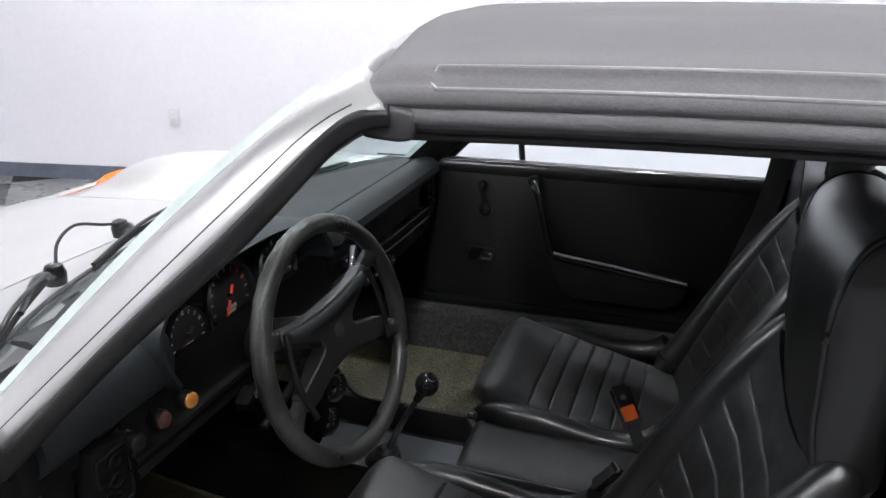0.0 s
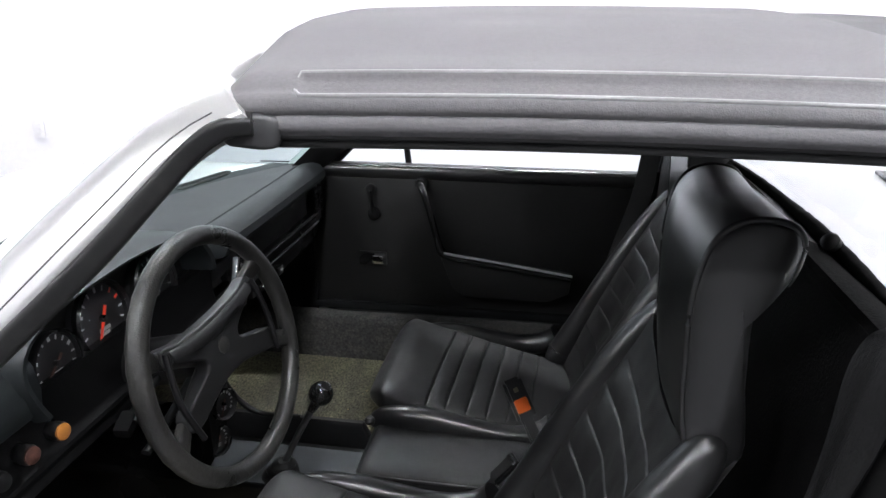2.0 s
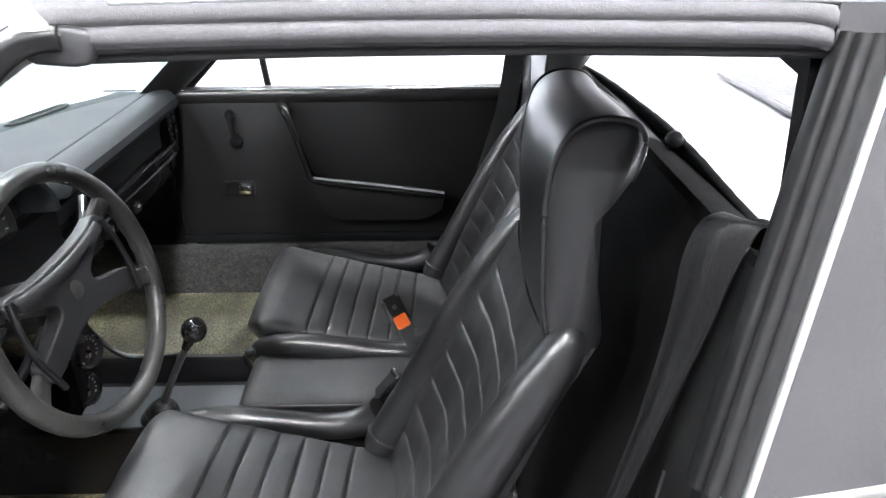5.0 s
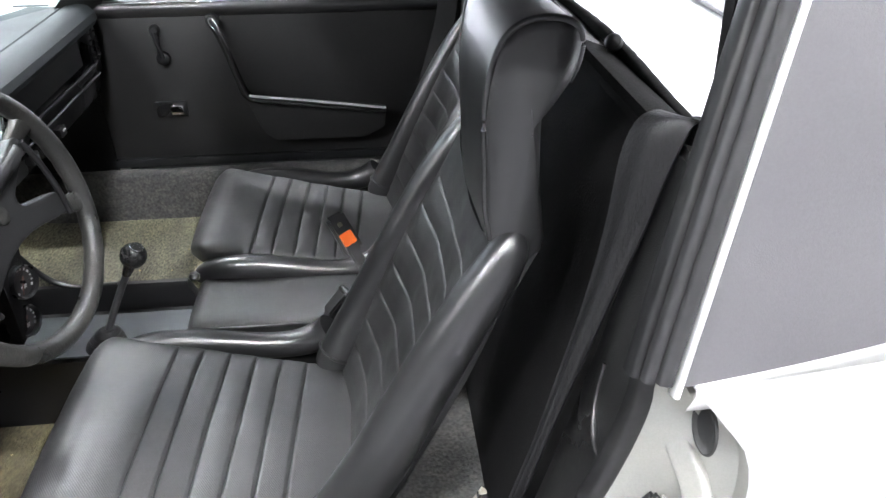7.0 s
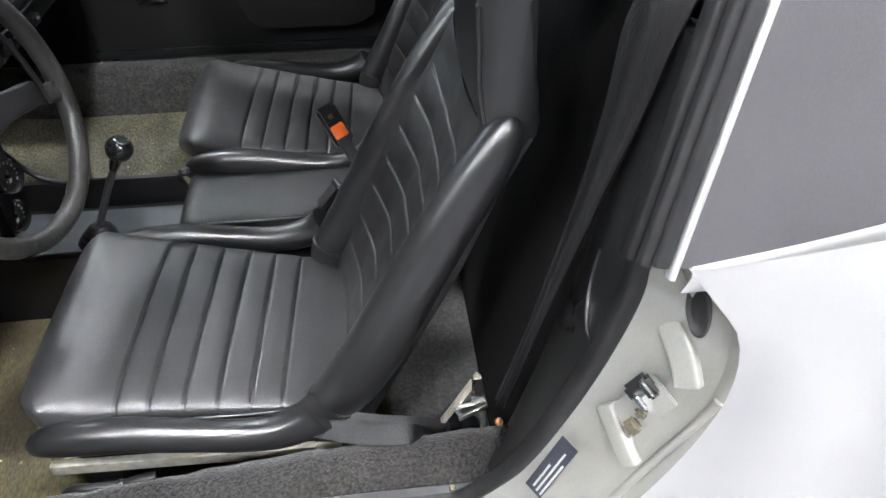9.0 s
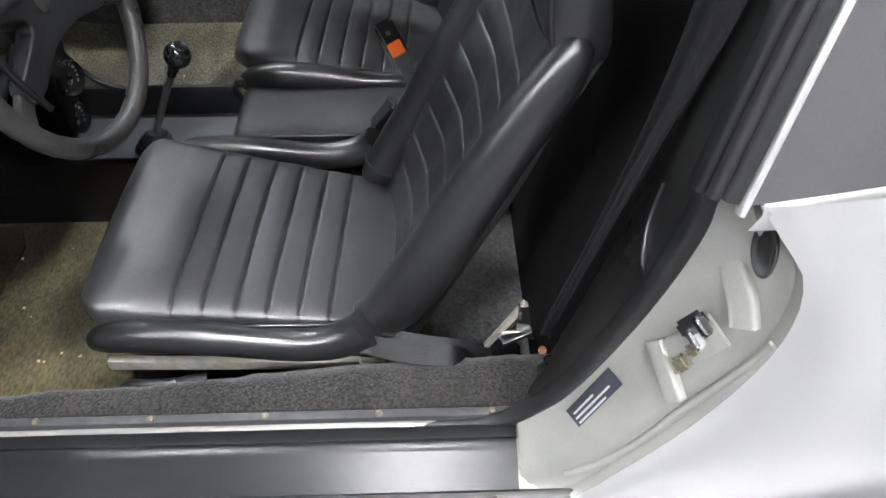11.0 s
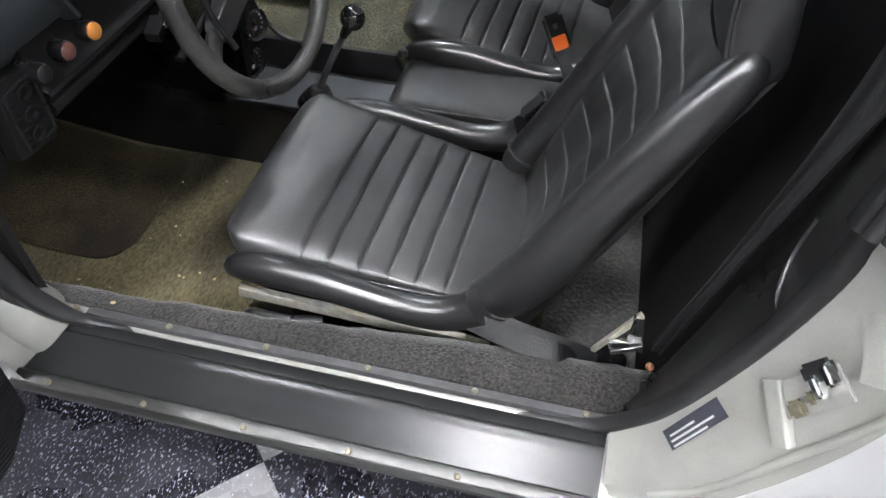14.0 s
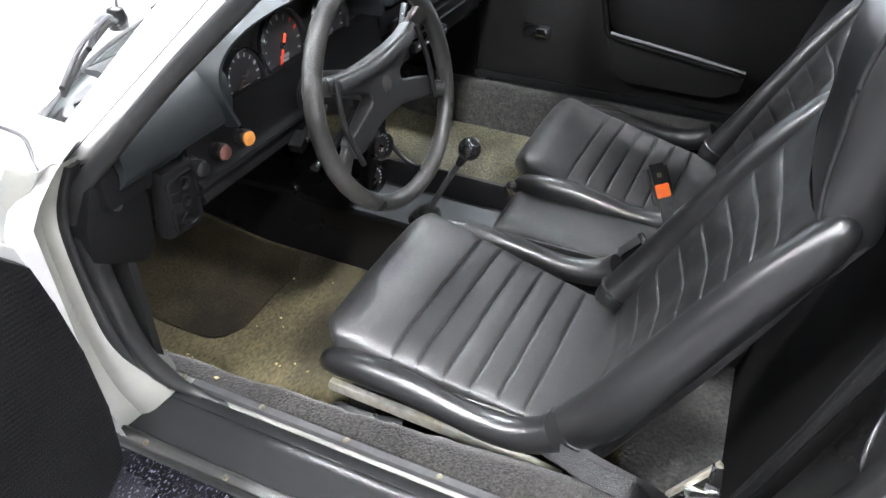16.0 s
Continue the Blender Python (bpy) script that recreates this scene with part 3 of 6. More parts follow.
def pillar(f):
    rows, inside, lip, pane_edge = [], [], [], []
    for s in np.linspace(0, 1, 40):
        a, b = along(SEAL_CURVE, s), along(EDGE_CURVE, s)
        bulge = Vector((-0.35, -0.6, 0.55)).normalized()
        out = [a + Vector((0.004, 0.014, -0.008))]
        for q, h in ((-0.02, 0.003), (0.0, 0.006), (0.06, 0.0075), (0.15, 0.0092), (0.25, 0.0112), (0.4, 0.0135), (0.55, 0.014), (0.7, 0.012), (0.85, 0.0075), (0.95, 0.002), (1, -0.004)):
            out.append(a + (b - a) * q + bulge * h)
        out += [b + Vector((0.004, 0.010, -0.008))]
        rows.append([f(p) for p in out])
        inside.append([f(p) for p in (a + Vector((0.004, 0.016, -0.008)), a + Vector((-0.004, 0.040, -0.008)), b + Vector((-0.002, 0.035, -0.008)), b + Vector((0.004, 0.012, -0.008)))])
        lip.append(f(a + (b - a) * 0.17 + bulge * 0.0093))
        pane_edge.append([f(b + Vector((-0.001, 0.002, -0.004))), f(b + Vector((-0.011, 0.004, 0.004))), f(b + Vector((-0.012, 0.010, 0.001))), f(b + Vector((0.0, 0.012, -0.008)))])
    finish("windscreen_pillar", *sheet(rows, close_v=True, caps=True), PAINT, car, sharp=70)
    finish("pillar_groove", *sweep(lip[3:-1], circle(0.0009, 6)), SEAL_GREY, car, sharp=60)
    finish("pillar_trim", *sheet(inside[:-4], close_v=True, caps=True), DOOR_VINYL, car, "black inner pillar trim", sharp=50)
    finish("glass_edge", *sheet(pane_edge[3:38], close_v=True, caps=True), GLASS_EDGE, car, "pale green windscreen edge")


both(pillar)


def screen_point(s, q):
    """Windscreen: s up, q across from side to side."""
    e = along(EDGE_CURVE, 0.16 + 0.84 * s)
    if s == 0:
        e = Vector((-0.085, 0.125, 0.765))
    y = e.y + (2 * MID - 2 * e.y) * q
    bow = 1 - (2 * q - 1) ** 2
    return Vector((e.x - (0.20 - 0.125 * s) * bow, y, e.z + 0.004 * s * bow))


rows = [[screen_point(s, q) + Vector((0.006, 0, -0.004)) for q in np.linspace(0, 1, 25)] for s in np.linspace(0, 1, 14)]
wind_glass = finish("windscreen", *sheet(rows), WIND_GLASS, car, "slightly green tinted windscreen glass")
wind_glass.visible_shadow = False
base_line = [screen_point(0.0, q) + Vector((0, 0, -0.003)) for q in np.linspace(0.01, 0.99, 25)]
finish("windscreen_base_seal", *sweep(base_line, circle(0.005, 10, 0.7)), SEAL_GREY, car, sharp=60)
rows = []
for q in np.linspace(0, 1, 33):
    a = screen_point(1.0, q)
    y = 0.098 + (2 * MID - 0.196) * q
    b = Vector((roof_front(y) - 0.003, y, roof_height(y) - 0.018))
    rows.append([a + Vector((0.012, 0, -0.016)), a + Vector((0, 0, -0.005))] + [a + (b - a) * k + Vector((-0.004, 0, 0.006)) * math.sin(math.pi * k) for k in np.linspace(0, 1, 7)] + [b + Vector((0.012, 0, -0.012))])
finish("windscreen_header", *sheet(rows, close_v=True, caps=True), PAINT, car, sharp=70)
header = [screen_point(1.0, q) + Vector((0.045, 0, -0.030)) for q in np.linspace(0.03, 0.97, 25)]
finish("header_trim", *sweep(header, squircle(0.035, 0.016, 16)), DOOR_VINYL, car, "black vinyl header trim")


def door_seal(f):
    loop = [(0.480, 0.094, 1.128), (0.462, 0.090, 1.126), (0.440, 0.087, 1.112), (0.405, 0.083, 1.078), (0.347, 0.081, 1.023), (0.217, 0.078, 0.910), (0.088, 0.074, 0.786), (0.048, 0.064, 0.74), (0.034, 0.060, 0.68),
            (0.040, 0.060, 0.58), (0.060, 0.064, 0.48), (0.090, 0.076, 0.425), (0.13, 0.090, 0.396), (0.25, 0.093, 0.384), (0.5, 0.093, 0.384), (0.74, 0.093, 0.394), (0.800, 0.086, 0.425),
            (0.842, 0.08, 0.493), (0.883, 0.08, 0.592), (0.910, 0.08, 0.682), (0.923, 0.08, 0.755), (0.920, 0.08, 0.815)]
    line = smooth_line(loop, 5)
    finish("door_seal", *sweep([f(p) for p in line], squircle(0.0105, 0.012, 14), up=(0, 1, 0.3), scales=[float(np.interp(k / len(line), (0, 0.12, 0.24, 0.34, 0.5, 0.56, 0.70, 0.74, 1), (0.66, 0.78, 1.0, 1.15, 1.1, 0.5, 0.5, 0.85, 1.0))) for k in range(len(line))]), SEAL, car, "black rubber door seal", sharp=60)


both(door_seal)

# targa bar and sail panels
def sail_y(z):
    return 0.028 + 0.20 * (z - 0.80)


def strip_x(z):
    return 0.926 + 0.20 * (z - 0.824)


def targa(f):
    rows = []
    far = f((0, 0, 0)).y > MID
    for z in np.linspace(0.805, 1.13, 12):
        front = strip_x(z) + 0.0035
        back = 1.04 if far else 1.17 - 0.2 * (z - 0.8)
        rows.append([f((x, sail_y(z) - 0.004 * math.sin(math.pi * (x - front) / (back - front)), z + 0.22 * (x - 0.925) * (1.13 - z) / 0.32)) for x in np.linspace(front, back, 12)])
    th = f((0, 0.03, 0)) - f((0, 0, 0))
    finish("sail_panel", *slab(rows, th), SAIL, car, "grey vinyl covered targa bar side")
    # bright strip and sealing channel in front of the vinyl
    strip = [f((strip_x(z), sail_y(z) - 0.004, z)) for z in np.linspace(0.803, 1.135, 10)]
    finish("chrome_strip", *sweep(strip, squircle(0.0031, 0.006, 12), up=(0, 1, 0)), STRIP, car, "bright trim strip", sharp=60)
    for dx, w, dy, m in ((-0.0105, 0.0070, 0.002, GASKET), (-0.0220, 0.0053, 0.006, GASKET), (-0.0305, 0.0046, 0.014, SEAL)):
        ln = [f((strip_x(z) + dx * (1 - 0.7 * (z - 0.8)), sail_y(z) + dy, z)) for z in np.linspace(0.812, 1.125, 10)]
        finish("pillar_seal", *sweep(ln, squircle(w, 0.010, 12), up=(0, 1, 0)), m, car, sharp=60)
    # inner face of the bar
    rows = [[f(p) for p in ((0.94 + 0.04 * (z - 0.8), 0.06 + 0.2 * (z - 0.8), z), (0.965, 0.061 + 0.2 * (z - 0.8), z), (1.01, 0.063 + 0.2 * (z - 0.8), z), (1.06, 0.065 + 0.2 * (z - 0.8), z))] for z in np.linspace(0.815, 1.13, 10)]
    th = f((0, 0.014, 0)) - f((0, 0, 0))
    finish("bar_trim", *slab(rows, th), FASCIA, car, "black vinyl inner trim of the targa bar")


both(targa)


def bar_corner(f):
    prism("bar_corner", [f(p) for p in ((0.965, 0.10, 1.125), (0.965, 0.245, 1.125), (0.965, 0.225, 1.098), (0.965, 0.180, 1.090), (0.965, 0.135, 1.082), (0.965, 0.10, 1.055))], (0, 0, 0), (0.07, 0, 0), FASCIA, car, "black corner gusset of the targa bar", bevel=0.006)


both(bar_corner)
rows = [[(x, y, 1.112 + 0.046 * (1 - ((y - MID) / 0.63) ** 2) - 0.5 * max(0, x - 1.02) ** 2) for x in np.linspace(0.955, 1.21, 9)] for y in np.linspace(0.105, 2 * MID - 0.105, 20)]
finish("targa_bar_top", *slab(rows, (0, 0, 0.03)), SAIL, car, "grey vinyl covered targa bar")

# removable roof panel
roof = thing("roof_panel", (0.7, MID, 1.14), "removable dark grey grained targa roof panel", "roof panel")


rows = []
qs = sorted({0, 0.004, 0.008, 0.012, 0.016, 0.019, 0.022, 0.024, 0.026, 0.031, 0.036, 0.041, 0.046, 0.048, 0.050, 0.053, 0.056, 0.065, 0.075, 0.088, 0.10, 0.115, 0.13, 0.16, 0.2, 0.25, 0.3, 0.35, 0.4, 0.45, 0.5})
qs = qs + [1 - q for q in qs[:-1]][::-1]
for u in (0, 0.004, 0.012, 0.03, 0.06, 0.09, 0.105, 0.112, 0.118, 0.125, 0.135, 0.2, 0.4, 0.6, 0.8, 0.9, 0.96, 0.985, 1):
    row = []
    for q in qs:
        y, z = roof_section(q)
        x = roof_front(y) + (0.952 - roof_front(y)) * u
        drop = (0.003 + 0.017 * smooth_step(min(q, 1 - q) / 0.07)) * max(0, 1 - u / 0.05) ** 2 + 0.004 * max(0, (u - 0.96) / 0.04) ** 2
        e = min(q, 1 - q)
        if 0.022 < e < 0.056:      # the pressed channel starts a little behind the front edge
            z += (1.1455 + 0.0133 * (e - 0.022) / 0.034 + 0.0015 * math.sin(math.pi * (e - 0.022) / 0.034) - z) * smooth_step((0.125 - u) / 0.02)
        row.append((x, y, z - drop + 0.004 * math.sin(math.pi * u)))
    rows.append(row)
for f in (lambda p: Vector(p), mirror):          # two fine pale beads stand for the highlights on the pressed channel's edges
    bead = []
    for e, us in ((0.021, np.linspace(1, 0.118, 24)), (0.036, (0.106,)), (0.052, np.linspace(0.118, 1, 24))):
        for u in us:
            y, z = roof_section(e)
            x = roof_front(y) + (0.952 - roof_front(y)) * u
            bead.append(f((x, y, z + 0.004 * math.sin(math.pi * u) - 0.0004)))
    finish("roof_bead", *sweep(bead, circle(0.0017, 8)), ROOF_GLINT, roof, sharp=70)
finish("roof_shell", *slab(rows, (0, 0, -0.012)), ROOF, roof, sharp=75)
for nm, off, r, m in (("roof_edge_seal", (0, 0.009, -0.0085), 0.0045, SEAL), ("roof_side_gasket", (0, 0.011, -0.0165), 0.0078, GASKET), ("roof_lower_seal", (0, 0.013, -0.025), 0.005, SEAL)):
    for f in (lambda p: Vector(p), mirror):
        ln = [f((x + off[0], 0.100 + off[1], 1.138 + off[2] + 0.004 * math.sin(math.pi * (x - 0.46) / 0.5))) for x in np.linspace(0.462, 0.957, 16)]
        finish(nm, *sweep(ln, squircle(r, r, 12), up=(0, 0, 1)), m, roof, sharp=60)
front = [(roof_front(y) + 0.003, y, roof_height(y) - 0.021) for y in np.linspace(0.104, 2 * MID - 0.104, 60)]
finish("roof_front_seal", *sweep(front, circle(0.0045, 10)), SEAL_GREY, roof, sharp=60)
for f in (lambda p: Vector(p), mirror):
    rows = []
    for x, w in ((0.456, 0.5), (0.459, 0.8), (0.464, 0.95), (0.475, 0.95), (0.488, 0.92), (0.495, 0.8), (0.498, 0.5)):
        rows.append([f((x + 0.10 * (v - 1.0) * 0.02, 0.106 + u * 0.013 * w, 1.1235 - 0.10 * (x - 0.47) + v * 0.0135 * w)) for u, v in squircle(1, 1, 16, 5)])
    finish("corner_gasket", *sheet(rows, close_v=True, caps=True), SEAL_GREY, roof, sharp=50)
rows = [[(roof_front(roof_section(q)[0]) + 0.04 + (0.86 - roof_front(0.7)) * u, roof_section(q)[0], roof_section(q)[1] - 0.03) for q in np.linspace(0.05, 0.95, 12)] for u in np.linspace(0, 1, 5)]
finish("headliner", *slab(rows, (0, 0, -0.006)), DOOR_VINYL, roof)

# rear quarter and door jamb
JAMB_IN = [(0.795, 0.082, 0.42), (0.815, 0.078, 0.45), (0.842, 0.076, 0.492), (0.883, 0.076, 0.592), (0.910, 0.076, 0.682), (0.926, 0.074, 0.756), (0.926, 0.06, 0.805)]
JAMB_OUT = [(0.800, 0.004, 0.345), (0.855, 0.008, 0.362), (0.905, 0.014, 0.42), (0.955, 0.018, 0.492), (0.992, 0.02, 0.575), (1.008, 0.02, 0.655), (0.998, 0.021, 0.725), (0.968, 0.024, 0.768), (0.937, 0.027, 0.808)]


def jamb(f):
    rows = []
    for s in np.linspace(0, 1, 40):
        a, b = along(smooth_line(JAMB_IN, 4), s), along(smooth_line(JAMB_OUT, 4), s)
        n = Vector((-0.75, -0.6, 0.3)).normalized()
        rows.append([f(a + (b - a) * q + n * h) for q, h in ((0, -0.004), (0.05, 0.001), (0.3, 0.0), (0.5, 0.0), (0.62, -0.001), (0.70, -0.008), (0.78, -0.011), (0.88, -0.010), (0.95, -0.003), (1, 0.0))])
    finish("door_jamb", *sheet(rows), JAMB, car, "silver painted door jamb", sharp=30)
    # outer skin behind the jamb
    rows = []
    for s in np.linspace(0, 1, 26):
        b = along(smooth_line(JAMB_OUT, 4), s)
        row = [f(b)]
        for x in (0.006, 0.02, 0.06, 0.14, 0.26, 0.42, 0.64, 0.90, 1.2, 1.5):
            z = b.z + 0.20 * min(x, 0.2) * smooth_step((s - 0.78) / 0.22)
            bulge = 0.060 * math.sin(math.pi * min(1, max(0, (b.z - 0.34) / 0.5))) * min(1, x / 0.12)
            row.append(f((b.x + x, b.y - bulge - 0.004 * min(1, x / 0.01), z)))
        rows.append(row)
    top = []
    for k, p in enumerate(rows[-1]):
        top.append(p)
    finish("rear_quarter", *sheet(rows), PAINT, car, sharp=50)
    base = [[f((x, y, z)) for y, z in ((0.004, 0.345), (0.02, 0.26), (0.05, 0.2))] for x in (0.84, 1.0, 1.5, 2.4)]
    finish("rear_quarter_lower", *sheet(base), PAINT, car)


both(jamb)

# shoulder under the sail panel and the rear deck
def shoulder(f):
    rows = [[f(p) for p in ((x, 0.034, 0.775), (x, 0.0245, 0.800 + 0.20 * min(x - 0.94, 0.2)), (x, 0.0262, 0.806 + 0.22 * min(x - 0.94, 0.2)), (x, 0.030, 0.810 + 0.22 * min(x - 0.94, 0.2)), (x, 0.05, 0.812 + 0.22 * min(x - 0.94, 0.2)), (x, 0.20, 0.845))] for x in [0.940, 0.96, 0.99, 1.02, 1.06, 1.10, 1.14, 1.2, 1.4, 1.7, 2.0, 2.4]]
    finish("rear_shoulder", *sheet(rows), PAINT, car)


both(shoulder)
rows = [[(x, y, 0.845 - 0.05 * max(0, x - 1.6)) for y in np.linspace(0.19, 2 * MID - 0.19, 8)] for x in np.linspace(1.07, 2.4, 10)]
finish("rear_deck", *slab(rows, (0, 0, -0.02)), PAINT, car)
block("tail_panel", (2.41, MID, 0.55), (0.03, 1.38, 0.62), PAINT, car, bevel=0.01)
grille = block("engine_grille", (1.425, MID, 0.853), (0.12, 1.10, 0.008), GRILLE, car, "grey slatted engine grille", bevel=0.003)
for k in range(11):
    block("grille_bar", (1.371 + 0.0108 * k, MID, 0.8575), (0.006, 1.08, 0.002), GRILLE, grille, bevel=0.001, segments=1)

# rear window
rows = [[(1.045 + 0.03 * s, y, 0.885 + 0.23 * s) for y in np.linspace(0.17, 2 * MID - 0.17, 6)] for s in (0, 0.5, 1)]
rear_glass = finish("rear_window", *sheet(rows), REAR_GLASS, car, "clear rear window glass")
rear_glass.visible_shadow = False
seal_line = smooth_line([(1.040, 0.15, 0.886), (1.040, 0.387, 0.897), (1.040, 0.50, 0.905), (1.040, 0.627, 0.909), (1.040, 0.80, 0.904), (1.040, 0.99, 0.896), (1.040, 1.25, 0.876), (1.040, 1.30, 0.872)], 10)
finish("rear_window_seal", *sweep([p + Vector((0, 0, 0.002 * noise.noise((p.y * 60, 0, 0)))) for p in seal_line], squircle(0.008, 0.009, 10)), SHADED_LINING, car, "rough black rear window seal", sharp=60)

# sill: outer face, rubber tread plate, bright strips, screws
def sill(f):
    prof = ((0.128, 0.39), (0.095, 0.396), (0.086, 0.392), (0.078, 0.382), (0.024, 0.358), (0.006, 0.350), (0.004, 0.344), (0.03, 0.328), (0.075, 0.25), (0.10, 0.19), (0.128, 0.19))
    rows = [[f((x, y, z)) for y, z in prof] for x in np.linspace(-0.10, 0.90, 20)]
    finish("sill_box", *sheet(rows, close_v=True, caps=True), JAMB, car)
    tread = ((0.0865, 0.399), (0.084, 0.401), (0.081, 0.3945), (0.075, 0.3895), (0.0725, 0.3900), (0.0705, 0.3875), (0.060, 0.3828), (0.048, 0.3772), (0.036, 0.3718), (0.0225, 0.3660), (0.018, 0.364), (0.018, 0.356), (0.085, 0.386))
    rows = [[f((x + (0.035 * (0.09 - y) / 0.07 * -1 if k == 0 else 0), y, z)) for y, z in tread] for k, x in enumerate(np.linspace(0.075, 0.795, 24))]
    finish("tread_plate", *sheet(rows, close_v=True, caps=True), SILL_RUBBER, car, "black rubber tread plate on the sill", sharp=30)
    outer = ((0.019, 0.3665), (0.016, 0.3685), (0.012, 0.3640), (0.004, 0.3600), (0.001, 0.3605), (-0.003, 0.3560), (-0.004, 0.350), (0.002, 0.352), (0.018, 0.3605))
    rows = [[f((x, y, z)) for y, z in outer] for x in np.linspace(0.03, 0.86, 24)]
    finish("sill_strip", *sheet(rows, close_v=True, caps=True), ALLOY, car, "dull aluminium sill strip", sharp=30)
    inner = ((0.108, 0.4035), (0.106, 0.4065), (0.096, 0.4060), (0.094, 0.402), (0.094, 0.399), (0.108, 0.399))
    rows = [[f((x, y, z)) for y, z in inner] for x in np.linspace(0.10, 0.80, 24)]
    finish("carpet_strip", *sheet(rows, close_v=True, caps=True), SEAL_GREY, car, "grey carpet edge strip", sharp=30)


both(sill)


def screw(at, r=0.0044):
    return turned("screw", [(r, 0), (r, 0.0012), (r * 0.75, 0.0026), (r * 0.25, 0.0028), (r * 0.2, 0.0018)], facing(at, (0, -0.25, 1), (0, 1, 0)), SCREW, car, n=12)


for k in range(6):
    screw((0.083 + 0.1368 * k, 0.101, 0.4062))
    screw((0.0835 + 0.1368 * k, 0.0085, 0.3622))

# front hinge post
def hinge_post(f):
    line = [(0.050, 0.07, 0.785), (0.018, 0.066, 0.70), (0.020, 0.066, 0.60), (0.045, 0.068, 0.49), (0.080, 0.082, 0.425), (0.085, 0.084, 0.405)]
    outer = [(0.085, 0.005, 0.80), (0.03, 0.0, 0.72), (0.025, -0.002, 0.62), (0.030, -0.002, 0.50), (0.040, 0.0, 0.40), (0.046, 0.012, 0.352)]
    rows = []
    for s in np.linspace(0, 1, 24):
        a, b = along(smooth_line(line, 4), s), along(smooth_line(outer, 4), s)
        rows.append([f(a + Vector((-0.03, 0.03, 0)))] + [f(a + (b - a) * q + Vector((h, 0, 0))) for q, h in ((0, 0), (0.1, 0.004), (0.45, 0.0), (0.55, -0.004), (0.62, -0.012), (1, -0.012))] + [f(b + Vector((-0.05, -0.01, 0.0)))])
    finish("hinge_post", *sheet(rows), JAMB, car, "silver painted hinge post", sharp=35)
    # broad flat lip of the door seal, lying on the post
    rows = []
    for s in np.linspace(0.02, 0.97, 28):
        a, b = along(smooth_line(line, 4), s), along(smooth_line(outer, 4), s)
        wide = 0.42 - 0.26 * smooth_step((s - 0.62) / 0.35)
        rows.append([f(a + (b - a) * (wide * q) + Vector((h, 0, 0))) for q, h in ((-0.1, 0.004), (0.0, 0.008), (0.3, 0.0105), (0.55, 0.0085), (0.8, 0.0095), (0.95, 0.0065), (1.0, 0.001))])
    finish("seal_lip", *slab(rows, f(Vector((0, 0, 0))) - f(Vector((0.006, 0, 0)))), SEAL, car, "broad black rubber seal lip", sharp=50)
    for z in (0.50, 0.60):
        tube("hinge_knuckle", [f((0.022, 0.012, z - 0.016)), f((0.022, 0.012, z + 0.016))], 0.009, SCREW, car, per=1, n=12)


hinge_post(lambda p: Vector(p))

# wipers
def wiper(base, tip, elbow, blade):
    w = thing("wiper", base, "black windscreen wiper resting on the glass", "wiper", "windscreen wipers")
    tube("wiper_arm", [base, elbow, tip], 0.006, PLASTIC, w, per=6, n=8, scales=[1.6, 1.0, 0.7])
    turned("pivot_cap", [(0.017, -0.012), (0.019, 0.008), (0.014, 0.022), (0.004, 0.026)], Matrix.Translation(base), PLASTIC, w, n=16)
    tube("blade", blade, 0.0035, MATT, w, per=5, n=8, flat=1.4)
    tube("blade_holder", [Vector(blade[0]) + Vector((0, 0, 0.008)), (Vector(blade[0]) + Vector(blade[-1])) / 2 + Vector((-0.004, 0, 0.018)), Vector(blade[-1]) + Vector((0, 0, 0.008))], 0.004, PLASTIC, w, per=5, n=8)


wiper((-0.305, 0.487, 0.756), (-0.165, 0.300, 0.792), (-0.25, 0.405, 0.792), [(-0.094, 0.184, 0.782), (-0.165, 0.290, 0.788), (-0.232, 0.406, 0.790)])
wiper((-0.415, 0.76, 0.742), (-0.24, 0.62, 0.785), (-0.345, 0.715, 0.775), [(-0.20, 0.47, 0.79), (-0.245, 0.62, 0.80), (-0.28, 0.80, 0.80)])
tube("washer_hose", [(-0.30, 0.487, 0.77), (-0.335, 0.53, 0.80), (-0.385, 0.62, 0.80), (-0.40, 0.70, 0.775), (-0.41, 0.755, 0.76)], 0.003, MATT, car, per=6, n=8)


# wheels
def road_wheel(x, y, side):
    m = facing((x, y, 0.31), (0, side, 0))
    tyre = turned("tyre", [(0.20, -0.085), (0.27, -0.09), (0.300, -0.075), (0.310, -0.04), (0.310, 0.04), (0.300, 0.075), (0.27, 0.09), (0.20, 0.085)], m, SEAL, car, "black rubber tyre", n=40)
    turned("rim", [(0.20, 0.07), (0.195, 0.085), (0.17, 0.075), (0.06, 0.05), (0.05, 0.07), (0.002, 0.072)], m, ALLOY, tyre, "dull alloy wheel rim", n=32)


for x in (-0.52, 1.93):
    for y, side in ((0.115, -1), (2 * MID - 0.115, 1)):
        road_wheel(x, y, side)


